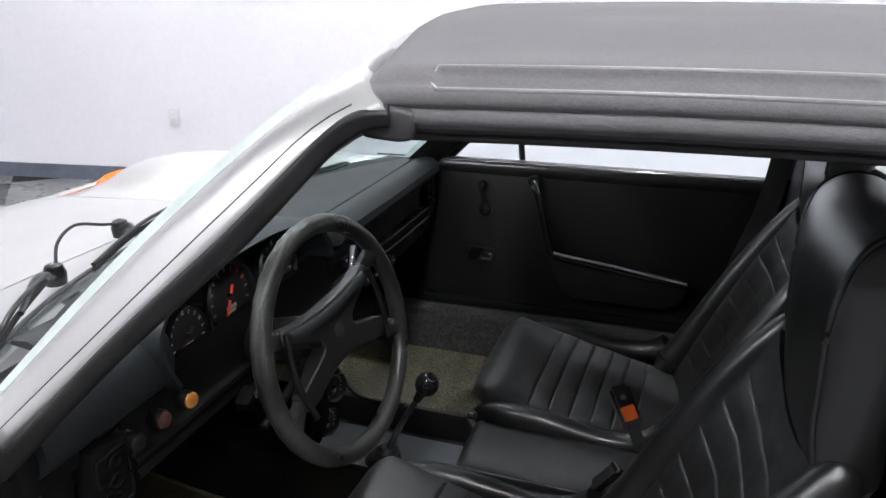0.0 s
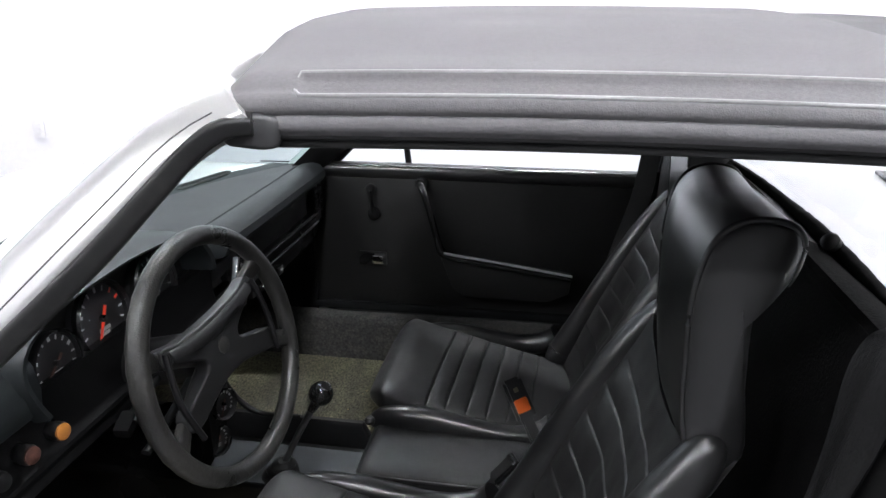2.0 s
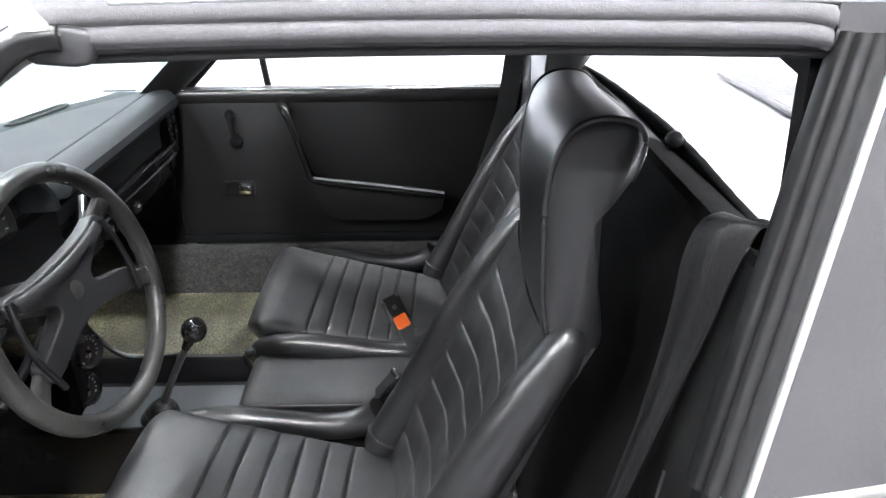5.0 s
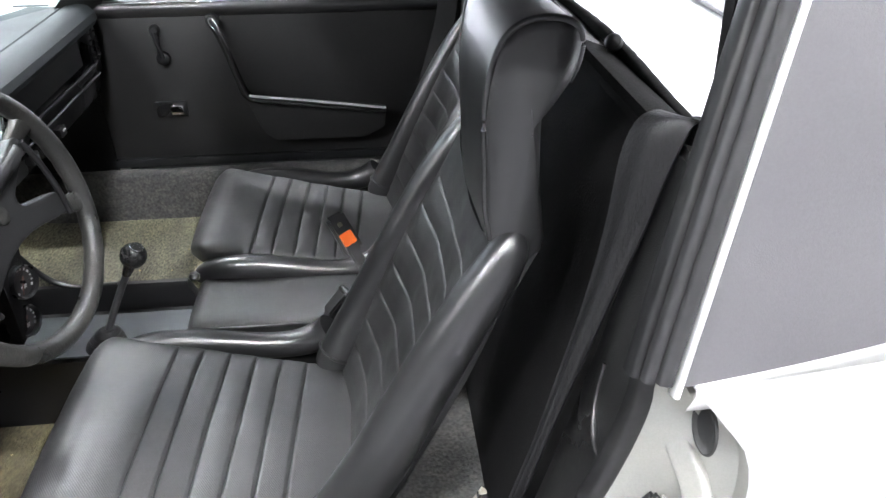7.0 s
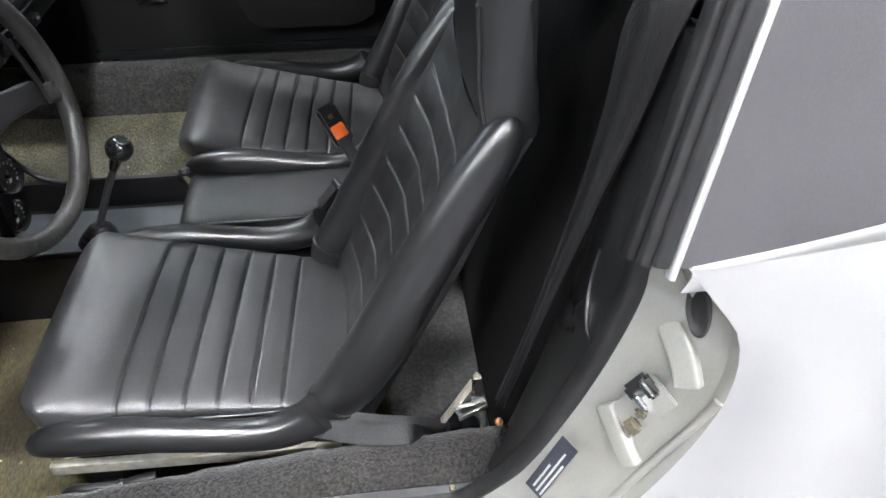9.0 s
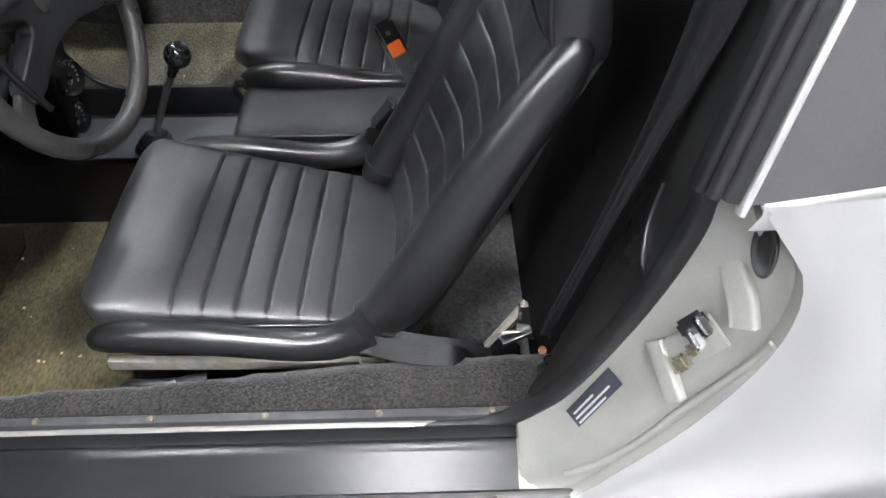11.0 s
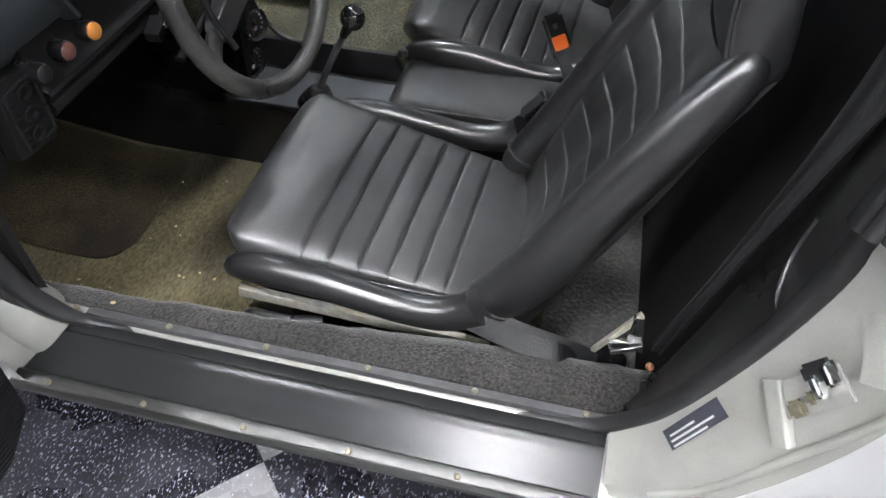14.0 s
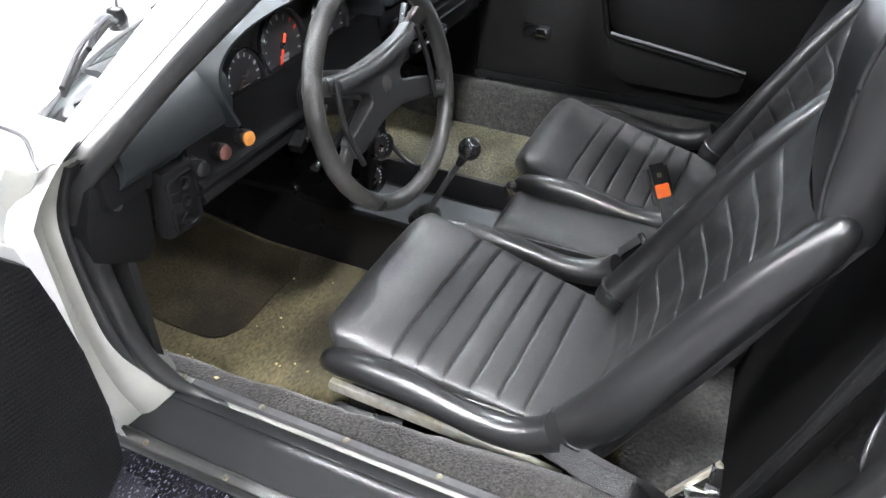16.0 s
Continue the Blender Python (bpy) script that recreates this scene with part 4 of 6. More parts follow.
# ---- cabin shell ----
rows = [[(x, y, 0.215 + 0.16 * max(0, (-0.18 - x)) ** 1.1) for y in np.linspace(0.165, 0.648, 10)] for x in np.linspace(-0.55, 0.88, 24)]
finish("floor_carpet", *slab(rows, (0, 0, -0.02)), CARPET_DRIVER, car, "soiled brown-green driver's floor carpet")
rows = [[(x, y, 0.285 + 0.2 * max(0, (-0.1 - x)) ** 1.1) for y in np.linspace(0.81, 1.285, 10)] for x in np.linspace(-0.55, 0.88, 24)]
finish("floor_carpet", *slab(rows, (0, 0, -0.02)), CARPET, car, "worn green-grey floor carpet")
finish("rear_floor_carpet", *slab([[(x, y, 0.245) for y in np.linspace(0.17, 1.28, 4)] for x in np.linspace(0.70, 0.86, 4)], (0, 0, -0.02)), LOOP_DARK, car)
block("footwell_wall", (-0.56, MID, 0.42), (0.03, 1.14, 0.45), MATT, car, bevel=0.005)

# tunnel with raised tray lip
tunnel_prof = ((0.650, 0.20), (0.651, 0.33), (0.654, 0.352), (0.664, 0.360), (0.77, 0.360), (0.785, 0.352), (0.795, 0.358), (0.797, 0.405), (0.802, 0.413), (0.812, 0.413), (0.817, 0.405), (0.82, 0.28), (0.82, 0.20))
rows = [[(x, y, z if x < 0.34 else min(z, 0.36)) for y, z in tunnel_prof] for x in np.linspace(-0.5, 0.86, 60)]
finish("tunnel", *sheet(rows, close_v=True, caps=True), PLASTIC, car, "black centre tunnel with raised tray edge", sharp=30)
finish("tunnel_mat", *slab([[(x, y, 0.3605) for y in (0.655, 0.70, 0.775)] for x in np.linspace(0.05, 0.42, 6)], (0, 0, 0.004)), TUNNEL, car, "slate grey tunnel cover")
turned("tray_stud", [(0.010, 0), (0.011, 0.006), (0.007, 0.012), (0.002, 0.013)], facing((0.343, 0.807, 0.414), (0, 0, 1), (0, 1, 0)), PLASTIC, car, n=14)


# carpet over the sills
def sill_carpet(f):
    rows = []
    for x in np.linspace(-0.30, 0.855, 110):
        wob = 0.004 * noise.noise((x * 9, 0.3, 0)) + 0.003 * noise.noise((x * 40, 1.3, 0))
        e = 0.135 + 0.045 * max(0, x) / 0.85 + wob
        tuck = 0.030 * smooth_step((x - 0.40) / 0.08)          # drawn in under the seat rail
        k = e - 0.008
        prof = ((e + tuck + 0.012, 0.22), (e + tuck + 0.012, 0.36 - 0.6 * tuck), (e + tuck + 0.008, 0.385 - 1.0 * tuck), (e + tuck * 0.5 + 0.002, 0.398 - 0.4 * tuck), (k, 0.403), (0.112, 0.403), (0.111, 0.397), (k - 0.002, 0.39), (e, 0.36), (e, 0.22))
        rows.append([f((x, y, z + 0.002 * noise.noise((x * 60, y * 50, 2)))) for y, z in prof])
    finish("sill_carpet", *sheet(rows, close_v=True, caps=True), LOOP if f((0, 0, 0)).y < MID else LOOP_DARK, car, "grey looped carpet over the sill", sharp=60)


both(sill_carpet)

# bulkhead behind the seats, shelf and quarter trims
rows = [[(0.845 + 0.135 * ((z - 0.22) / 0.66), y, z) for y in np.linspace(0.16, 2 * MID - 0.16, 20)] for z in np.linspace(0.22, 0.908, 14)]
finish("bulkhead", *slab(rows, (0.03, 0, 0)), SHADED_LINING, car, "black carpeted bulkhead behind the seats")
# one shelf in two tones: the far half paler for light it reflects
for y0, y1, m, lab in ((0.16, 0.585, SHADED_LINING, "black lined parcel shelf"), (0.585, 2 * MID - 0.16, VINYL, "padded vinyl parcel shelf")):
    finish("parcel_shelf", *slab([[(x, y, z - 0.02 * max(0, (y - 0.8) / 0.45)) for y in np.linspace(y0, y1, 8)] for x, z in ((0.983, 0.906), (0.990, 0.913), (1.0, 0.914), (1.04, 0.899))], (0, 0, -0.02)), m, car, lab)
tube("bulkhead_edge", [(0.838, 0.66, 0.236), (0.840, 0.52, 0.236), (0.843, 0.36, 0.237)], 0.004, SEAL_GREY, car, per=3, n=8)


TRIM_EDGE = smooth_line([(0.812, 0.095, 0.44), (0.842, 0.09, 0.495), (0.885, 0.09, 0.594), (0.912, 0.09, 0.684), (0.925, 0.09, 0.757), (0.93, 0.088, 0.83), (0.945, 0.085, 0.955)], 4)


def trim_at(s, q):
    a = along(TRIM_EDGE, s)
    z = 0.24 + 0.69 * s
    b = Vector((0.845 + 0.135 * min(1, (z - 0.22) / 0.66) + 0.004, 0.235, z))
    return a + (b - a) * q + Vector((-0.012 * math.sin(math.pi * q), 0.012 * math.sin(math.pi * q), 0))


def quarter_trim(f):
    rows = [[f(trim_at(s, q)) for q in np.linspace(0, 1, 11)] for s in np.linspace(0, 1, 24)]
    finish("quarter_trim", *slab(rows, (0.012, 0, 0)), VINYL, car, "black quarter trim panel")
    tube("trim_piping", [f(trim_at(a, q) + Vector((-0.001, -0.001, 0))) for a, q in ((0.62, 0.38), (0.55, 0.33), (0.49, 0.22), (0.45, 0.10), (0.44, 0.03))], 0.0026, VINYL_SMOOTH, car, per=5, n=8)


both(quarter_trim)
turned("window_lock", [(0.004, -0.02), (0.006, 0), (0.012, 0.006), (0.012, 0.014), (0.006, 0.02), (0.002, 0.021)], facing((1.032, 0.555, 0.913), (-0.6, -0.5, 0.6)), PLASTIC, car, "black window catch", n=16)
turned("window_lock", [(0.004, -0.02), (0.006, 0), (0.012, 0.006), (0.012, 0.014), (0.006, 0.02), (0.002, 0.021)], facing((1.000, 0.222, 0.930), (-0.6, -0.5, 0.6)), CHROME, car, "chrome window catch", n=16)

# jamb fittings: striker plate, latch, recess, sticker
stk = Vector((-0.75, -0.6, 0.3)).normalized()
JN = facing((0.935, 0.041, 0.625), stk)
for nm, off, size, m, lab in (("striker_recess", (0.004, -0.003, -0.0008), (0.034, 0.070, 0.004), JAMB, "worn striker plate"), ("striker", (-0.002, 0.022, 0.009), (0.018, 0.030, 0.012), PLASTIC, "black striker latch"),
                              ("striker_bar", (0.008, 0.030, 0.014), (0.020, 0.008, 0.014), CHROME, "chrome striker roller"), ("striker_bar", (0.008, 0.014, 0.014), (0.020, 0.008, 0.014), CHROME, "chrome striker roller"), ("striker_screw", (0.006, -0.022, 0.006), (0.016, 0.016, 0.010), SCREW, ""), ("striker_lug", (0.008, -0.004, 0.006), (0.012, 0.010, 0.010), SCREW, "")):
    bm = bmesh.new()
    bmesh.ops.create_cube(bm, size=1)
    bmesh.ops.scale(bm, vec=size, verts=bm.verts)
    bmesh.ops.bevel(bm, geom=bm.edges[:], offset=min(size) * 0.3, segments=2, affect="EDGES")
    bmesh.ops.transform(bm, matrix=JN @ pose(*off, 0, 0, -24), verts=bm.verts)
    part(nm, bm, m, car, lab)
for pts, wide in (([(0.912, 0.058, 0.603), (0.920, 0.040, 0.586), (0.931, 0.016, 0.561)], 0.0095), ([(0.950, 0.070, 0.729), (0.957, 0.052, 0.706), (0.964, 0.036, 0.687), (0.967, 0.022, 0.668)], 0.0125)):
    finish("jamb_rib", *sweep(smooth_line([Vector(q) - stk * 0.0015 for q in pts], 6), [(wide * u, 0.0075 * v) for u, v in squircle(1, 1, 20, 4.5)], up=tuple(stk)), JAMB, car, "pressed rib in the door jamb", sharp=60)
tube("jamb_flange", [(0.849, 0.030, 0.379), (0.883, 0.029, 0.406), (0.913, 0.029, 0.443), (0.936, 0.031, 0.479), (0.956, 0.032, 0.518), (0.991, 0.029, 0.591), (1.003, 0.023, 0.639)], 0.0048, JAMB, car, "pressed edge of the door jamb", per=6, n=12, flat=0.7, up=tuple(stk))
turned("jamb_recess", [(0.0, 0.0), (0.012, 0.0), (0.017, 0.003), (0.019, 0.002), (0.020, 0.0)], facing((0.962, 0.036, 0.752), (-0.7, -0.68, 0.2)) @ pose(0, 0, 0, 0, 0, 18) @ Matrix.Diagonal((0.55, 1.35, 1, 1)), MATT, car, "dark oval rubber plug", n=24)
SN = facing((0.866, 0.052, 0.513), stk)
turn_s = SN @ pose(0, 0, 0, 0, 0, -13)
plate = prism("data_sticker", [turn_s @ Vector(p) for p in ((-0.010, -0.044, 0.003), (0.012, -0.044, 0.003), (0.012, 0.044, 0.003), (-0.010, 0.044, 0.003))], (0, 0, 0), stk * 0.0006, STICKER, car, "black and silver data sticker", bevel=0)
for k, (u0, u1) in enumerate(((-0.038, 0.016), (-0.038, 0.030), (-0.036, 0.004))):
    v = 0.0085 - 0.0055 * k
    prism("sticker_bar", [turn_s @ Vector(p) for p in ((v, u0, 0.0045), (v + 0.0022, u0, 0.0045), (v + 0.0022, u1, 0.0045), (v, u1, 0.0045))], (0, 0, 0), stk * 0.0004, WHITE_MARK, plate, bevel=0)

# belts
def strap(name, pts, width, parent, label="", up=(0.35, 0.9, 0.3)):
    line = smooth_line(pts, 8)
    return finish(name, *sweep(line, [(-width / 2, -0.0008), (width / 2, -0.0008), (width / 2, 0.0008), (-width / 2, 0.0008)], up=up), STRAP, parent, label, sharp=50)


belt = thing("seat_belt", (0.83, 0.19, 0.39), "black woven seat belt with reel on the sill", "seat belt", "seat belts")
turned("reel", [(0.022, -0.022), (0.024, -0.018), (0.024, 0.018), (0.022, 0.022)], facing((0.795, 0.215, 0.345), (0.2, 1, 0.1)), PLASTIC, belt, n=20)
prism("reel_bracket", [(0.762, 0.185, 0.425), (0.768, 0.185, 0.422), (0.812, 0.185, 0.505), (0.806, 0.185, 0.512)], (0, -0.003, 0), (0, 0.003, 0), STEEL, belt, "pale steel reel bracket", bevel=0.001)
prism("reel_plate", [(0.800, 0.184, 0.505), (0.812, 0.184, 0.505), (0.824, 0.184, 0.440), (0.800, 0.184, 0.445)], (0, -0.003, 0), (0, 0.003, 0), CHROME, belt, bevel=0.001)
block("chrome_tab", (0.800, 0.178, 0.455), (0.040, 0.016, 0.010), CHROME, belt, "shiny chrome belt tab", bevel=0.002, turn=(10, -15, 15))
turned("anchor_bolt", [(0.012, 0), (0.013, 0.008), (0.008, 0.012), (0.007, 0.026), (0.003, 0.028)], facing((0.850, 0.160, 0.418), (-0.8, -0.55, 0.2)), PLASTIC, belt, n=14)
turned("rusty_washer", [(0.005, 0), (0.0052, 0.004), (0.003, 0.0055)], facing((0.833, 0.168, 0.436), (0.1, -0.8, 0.5)), RUST, belt, "rusty bolt head", n=14)
left_edge = smooth_line([(0.962, 0.190, 0.940), (0.945, 0.185, 0.968), (0.922, 0.178, 0.966), (0.911, 0.176, 0.935), (0.906, 0.175, 0.870), (0.896, 0.175, 0.790), (0.880, 0.175, 0.705), (0.858, 0.175, 0.595), (0.828, 0.176, 0.470)], 6)
right_edge = smooth_line([(0.972, 0.135, 0.950), (0.965, 0.136, 0.974), (0.950, 0.139, 0.972), (0.938, 0.140, 0.930), (0.928, 0.142, 0.880), (0.910, 0.144, 0.808), (0.889, 0.148, 0.718), (0.862, 0.152, 0.600), (0.836, 0.160, 0.470)], 6)
rows = []
for k in range(len(left_edge)):
    a, b = left_edge[k], right_edge[k]
    s = k / (len(left_edge) - 1)
    fold = 0.007 * smooth_step(s / 0.2) * (1 - 0.6 * s)
    rows.append([a + (b - a) * q + Vector((-0.7, -0.6, 0.3)) * (fold * math.sin(math.pi * q) - 0.004 * math.sin(3 * math.pi * q) * s + 0.0012 * noise.noise((s * 9, q * 3, 2.0))) for q in np.linspace(0, 1, 13)])
finish("shoulder_strap", *slab(rows, (0.003, 0.002, 0)), STRAP, belt, "black belt webbing hanging in a soft fold", sharp=60)
strap("lap_strap", [(0.572, 0.222, 0.372), (0.590, 0.212, 0.402), (0.620, 0.200, 0.408), (0.665, 0.186, 0.410), (0.705, 0.180, 0.412), (0.730, 0.184, 0.402), (0.742, 0.196, 0.372), (0.745, 0.205, 0.33)], 0.026, belt, up=(0.1, -0.55, 1))
strap("tongue_strap", [(0.590, 0.236, 0.366), (0.630, 0.226, 0.388), (0.685, 0.216, 0.386), (0.735, 0.214, 0.376), (0.780, 0.220, 0.352)], 0.026, belt, up=(0, -0.5, 1))
belt2 = thing("seat_belt", (0.93, 1.29, 0.4), "black woven seat belt hanging from the targa bar", "seat belt", "seat belts")
strap("shoulder_strap", [(0.925, 1.335, 1.05), (0.905, 1.335, 0.90), (0.885, 1.325, 0.76), (0.855, 1.31, 0.66), (0.83, 1.29, 0.58)], 0.046, belt2)


def buckle(at, turn, label, key, size_by=1.0):
    b = thing("belt_buckle", at, label, "belt buckle", "belt buckles")
    m = pose(*at, *turn) @ Matrix.Scale(size_by, 4)
    for nm, off, size, mat in (("buckle_case", (0, 0, 0), (0.038, 0.082, 0.020), PLASTIC), ("buckle_stalk", (0, -0.06, -0.004), (0.022, 0.07, 0.010), PLASTIC)) + (
            (("release_button", (0, -0.012, 0.0095), (0.026, 0.026, 0.005), ORANGE_KEY), ("rivet", (0, 0.018, 0.010), (0.009, 0.009, 0.003), SCREW)) if key else (("chrome_edge", (0, 0.032, 0.006), (0.036, 0.018, 0.014), CHROME),)):
        bm = bmesh.new()
        bmesh.ops.create_cube(bm, size=1)
        bmesh.ops.scale(bm, vec=size, verts=bm.verts)
        bmesh.ops.bevel(bm, geom=bm.edges[:], offset=min(size) * 0.3, segments=2, affect="EDGES")
        bmesh.ops.transform(bm, matrix=m @ Matrix.Translation(off), verts=bm.verts)
        part(nm, bm, mat, b, "bright orange release button" if nm == "release_button" else "")


buckle((0.636, 0.800, 0.500), (52, -16, 26), "black belt buckle with bright orange release button", True)
buckle((0.620, 0.690, 0.424), (46, 10, -60), "black belt buckle with chrome edge", False, 0.72)


# ---- dashboard ----
dash = thing("dashboard", (0.05, MID, 0.70), "black padded dashboard with round gauges", "dashboard")


def dash_section(y):
    """Rear lip of the pad across the car."""
    return 0.100 + 0.01 * math.sin(math.pi * (y - 0.1) / 1.25)


rows = []
for y in np.linspace(0.20, 2 * MID - 0.13, 40):
    b = 1 - ((y - MID) / 0.63) ** 2
    xr = dash_section(y)
    xr -= 0.11 * min(1.0, max(0.0, (0.735 - y) / 0.03))      # the hood takes over on the driver's side
    xf = 0.005 - 0.195 * (1 - ((y - MID) / 0.60) ** 2)
    beyond = smooth_step((y - 0.60) / 0.2)      # reaches the glass beyond the hood
    xf += (base_x(y) + 0.022 - xf) * beyond
    rise = 0.012 * beyond
    rows.append([(x, y, z) for x, z in ((xf, 0.750), (xf, 0.784 + rise), (xf + 0.012, 0.793 + rise), (xf + 0.04, 0.799 + rise), (xf * 0.5, 0.806 + 0.6 * rise), (min(0.0, xr - 0.064), 0.812), (xr - 0.062, 0.815), (xr - 0.058, 0.811), (xr - 0.053, 0.817), (xr - 0.030, 0.819), (xr - 0.012, 0.813), (xr, 0.800), (xr + 0.002, 0.785), (xr - 0.006, 0.772), (xr - 0.03, 0.764), (xr - 0.05, 0.75))])
finish("dash_pad", *sheet(rows, close_v=True, caps=True), DASH_VINYL, dash, "dark padded dash top", sharp=35)

# instrument hood
def hood_ring(u):
    """u runs round the opening from the lower left cheek over the top to the right."""
    pts = [(0.278, 0.735), (0.262, 0.768), (0.252, 0.806), (0.268, 0.838), (0.320, 0.858), (0.41, 0.867), (0.51, 0.868), (0.60, 0.858), (0.665, 0.838), (0.705, 0.80), (0.715, 0.765)]
    return along(smooth_line([(0, *p) for p in pts], 4), u)


rows = []
for u in np.linspace(0, 1, 44):
    e = hood_ring(u)
    c = Vector((0, 0.485, 0.765))
    out = (e - c)
    rows.append([Vector((x, 0, 0)) + c + out * k + Vector((0, 0, dz)) for x, k, dz in
                 ((-0.055, 1.10, -0.030), (-0.03, 1.10, -0.018), (0.0, 1.09, -0.008), (0.06, 1.04, 0.0), (0.095, 1.01, 0.0), (0.106, 0.985, 0.0), (0.104, 0.95, 0.0), (0.09, 0.93, 0.0), (0.03, 0.90, 0.0))])
finish("instrument_hood", *sheet(rows), DASH_VINYL, dash, "padded hood over the gauges", sharp=45)
prism("gauge_panel", [(0.05, *hood_ring(u)[1:]) for u in np.linspace(0, 1, 30)], (-0.01, 0, 0), (0, 0, 0), MATT, dash, bevel=0)


def gauge(y, z, r, x, needle, tip=None, tilt=0.12, owner=dash, side=0.0, mark=RED):
    m = facing((x, y, z), (1, side, tilt))
    g = turned("gauge", [(r, -0.01), (r, 0.006), (r * 0.97, 0.010), (r * 0.93, 0.009), (r * 0.91, 0.003), (0.0001, 0.002)], m, DIAL, owner, "round black gauge", n=36)
    turned("bezel", [(r * 1.02, 0.0), (r * 1.05, 0.009), (r * 1.0, 0.013), (r * 0.95, 0.010), (r * 0.95, 0.0)], m, PLASTIC, g, n=36)
    for k in range(13):
        a = radians(-40 + 260 * k / 12)
        q = Vector((math.cos(a), math.sin(a), 0))
        s = Vector((-math.sin(a), math.cos(a), 0))
        w = 0.0012 if k % 3 else 0.0022
        pts = [m @ (q * r * i + s * w * j + Vector((0, 0, 0.0042))) for i, j in ((0.72, -1), (0.86, -1), (0.86, 1), (0.72, 1))]
        prism("dial_mark", pts, (0, 0, 0), (0.0004, 0, 0), RED if tip and k in (3, 4) else WHITE_MARK, g, bevel=0)
    a = radians(needle)
    q, s = Vector((math.cos(a), math.sin(a), 0)), Vector((-math.sin(a), math.cos(a), 0))
    pts = [m @ (q * r * i + s * r * j + Vector((0, 0, 0.006))) for i, j in ((-0.35, -0.055), (0.80, -0.04), (0.80, 0.04), (-0.35, 0.055))]
    prism("needle", pts, (0, 0, 0), (0.0008, 0, 0), mark, g, "red needle" if mark is RED else "dark needle", bevel=0)
    turned("needle_hub", [(r * 0.1, 0.003), (r * 0.1, 0.009), (0.001, 0.0095)], m, PLASTIC, g, n=14)
    for v, w in ((-0.28, 0.22), (-0.40, 0.16)):
        pts = [m @ Vector((r * i, r * v + r * 0.05 * j, 0.0042)) for i, j in ((-w, -1), (w, -1), (w, 1), (-w, 1))]
        prism("dial_bar", pts, (0, 0, 0), (0.0004, 0, 0), WHITE_MARK, g, bevel=0)
    gl = turned("gauge_glass", [(r * 0.95, 0.0115), (r * 0.5, 0.0118), (0.0001, 0.0119)], m, DIAL_GLASS, g, n=30)
    gl.visible_shadow = False


gauge(0.343, 0.775, 0.042, 0.070, 215, mark=BROWN)
gauge(0.447, 0.788, 0.054, 0.066, 238, True)
gauge(0.580, 0.785, 0.053, 0.064, 240)


# lower fascia with knobs, vents and switches
rows = [[(x, y, z) for x, z in ((0.085, 0.765), (0.088, 0.74), (0.091, 0.712), (0.092, 0.696), (0.096, 0.690), (0.102, 0.687), (0.104, 0.682), (0.101, 0.677), (0.100, 0.672), (0.103, 0.668), (0.104, 0.662), (0.098, 0.655), (0.06, 0.650))] for y in np.linspace(0.195, 0.72, 10)]
finish("lower_fascia", *slab(rows, (-0.02, 0, 0)), FASCIA, dash, "black lower dash panel", sharp=35)
rows = [[(x, y, z) for x, z in ((0.080, 0.772), (0.070, 0.765), (0.066, 0.74), (0.066, 0.70), (0.080, 0.695), (0.080, 0.668), (0.072, 0.664), (0.062, 0.61))] for y in np.linspace(0.72, 1.335, 10)]
finish("passenger_fascia", *slab(rows, (-0.02, 0, 0)), PLASTIC, dash, "black passenger side dash panel", sharp=35)
for z, r in ((0.692, 0.0035), (0.667, 0.003)):
    tube("fascia_trim", [(0.084, 0.74, z), (0.084, 1.0, z), (0.084, 1.30, z)], r, SEAL_GREY, dash, "dull metal trim line", per=2, n=8)
glove = block("glovebox_lid", (0.072, 1.06, 0.732), (0.012, 0.36, 0.058), VINYL_SMOOTH, dash, "black glovebox lid", bevel=0.005)
for y in (1.275, 1.305):
    v = block("side_vent", (0.082, y, 0.735), (0.02, 0.018, 0.075), PLASTIC, dash, "black dash air vent", bevel=0.004)
    for k in range(5):
        block("vent_slat", (0.093, y, 0.708 + 0.0135 * k), (0.004, 0.014, 0.003), FASCIA, v, bevel=0.001, segments=1)
for y, z in ((0.79, 0.722), (0.83, 0.722), (0.885, 0.645), (0.925, 0.640), (1.02, 0.64)):
    s = block("rocker_switch", (0.084, y, z), (0.016, 0.030, 0.020), PLASTIC, dash, "black rocker switch", bevel=0.004)
    block("switch_mark", (0.0935, y, z + 0.003), (0.002, 0.010, 0.004), WHITE_MARK, s, bevel=0)
radio = block("radio_face", (0.078, 0.775, 0.742), (0.018, 0.10, 0.030), PLASTIC, dash, "black radio blanking plate", bevel=0.004)

for y, z, cap, lab in ((0.303, 0.716, AMBER, "amber pull knob"), (0.2515, 0.719, BROWN, "brown pull knob with worn symbol"), (0.206, 0.717, PLASTIC, "black pull knob")):
    m = facing((0.082, y - 0.010, z - 0.003), (1, -0.15, 0.1)) @ Matrix.Scale(0.8, 4)
    k = turned("pull_knob", [(0.017, 0.0), (0.018, 0.004), (0.013, 0.008), (0.012, 0.018), (0.0145, 0.022), (0.015, 0.034), (0.0135, 0.038), (0.002, 0.040)], m, PLASTIC, dash, lab, n=22)
    turned("knob_ring", [(0.0165, 0.004), (0.0185, 0.006), (0.0165, 0.010)], m, CHROME, k, n=22)
    turned("knob_cap", [(0.0132, 0.037), (0.0128, 0.041), (0.010, 0.0425), (0.001, 0.043)], m, cap, k, n=22)

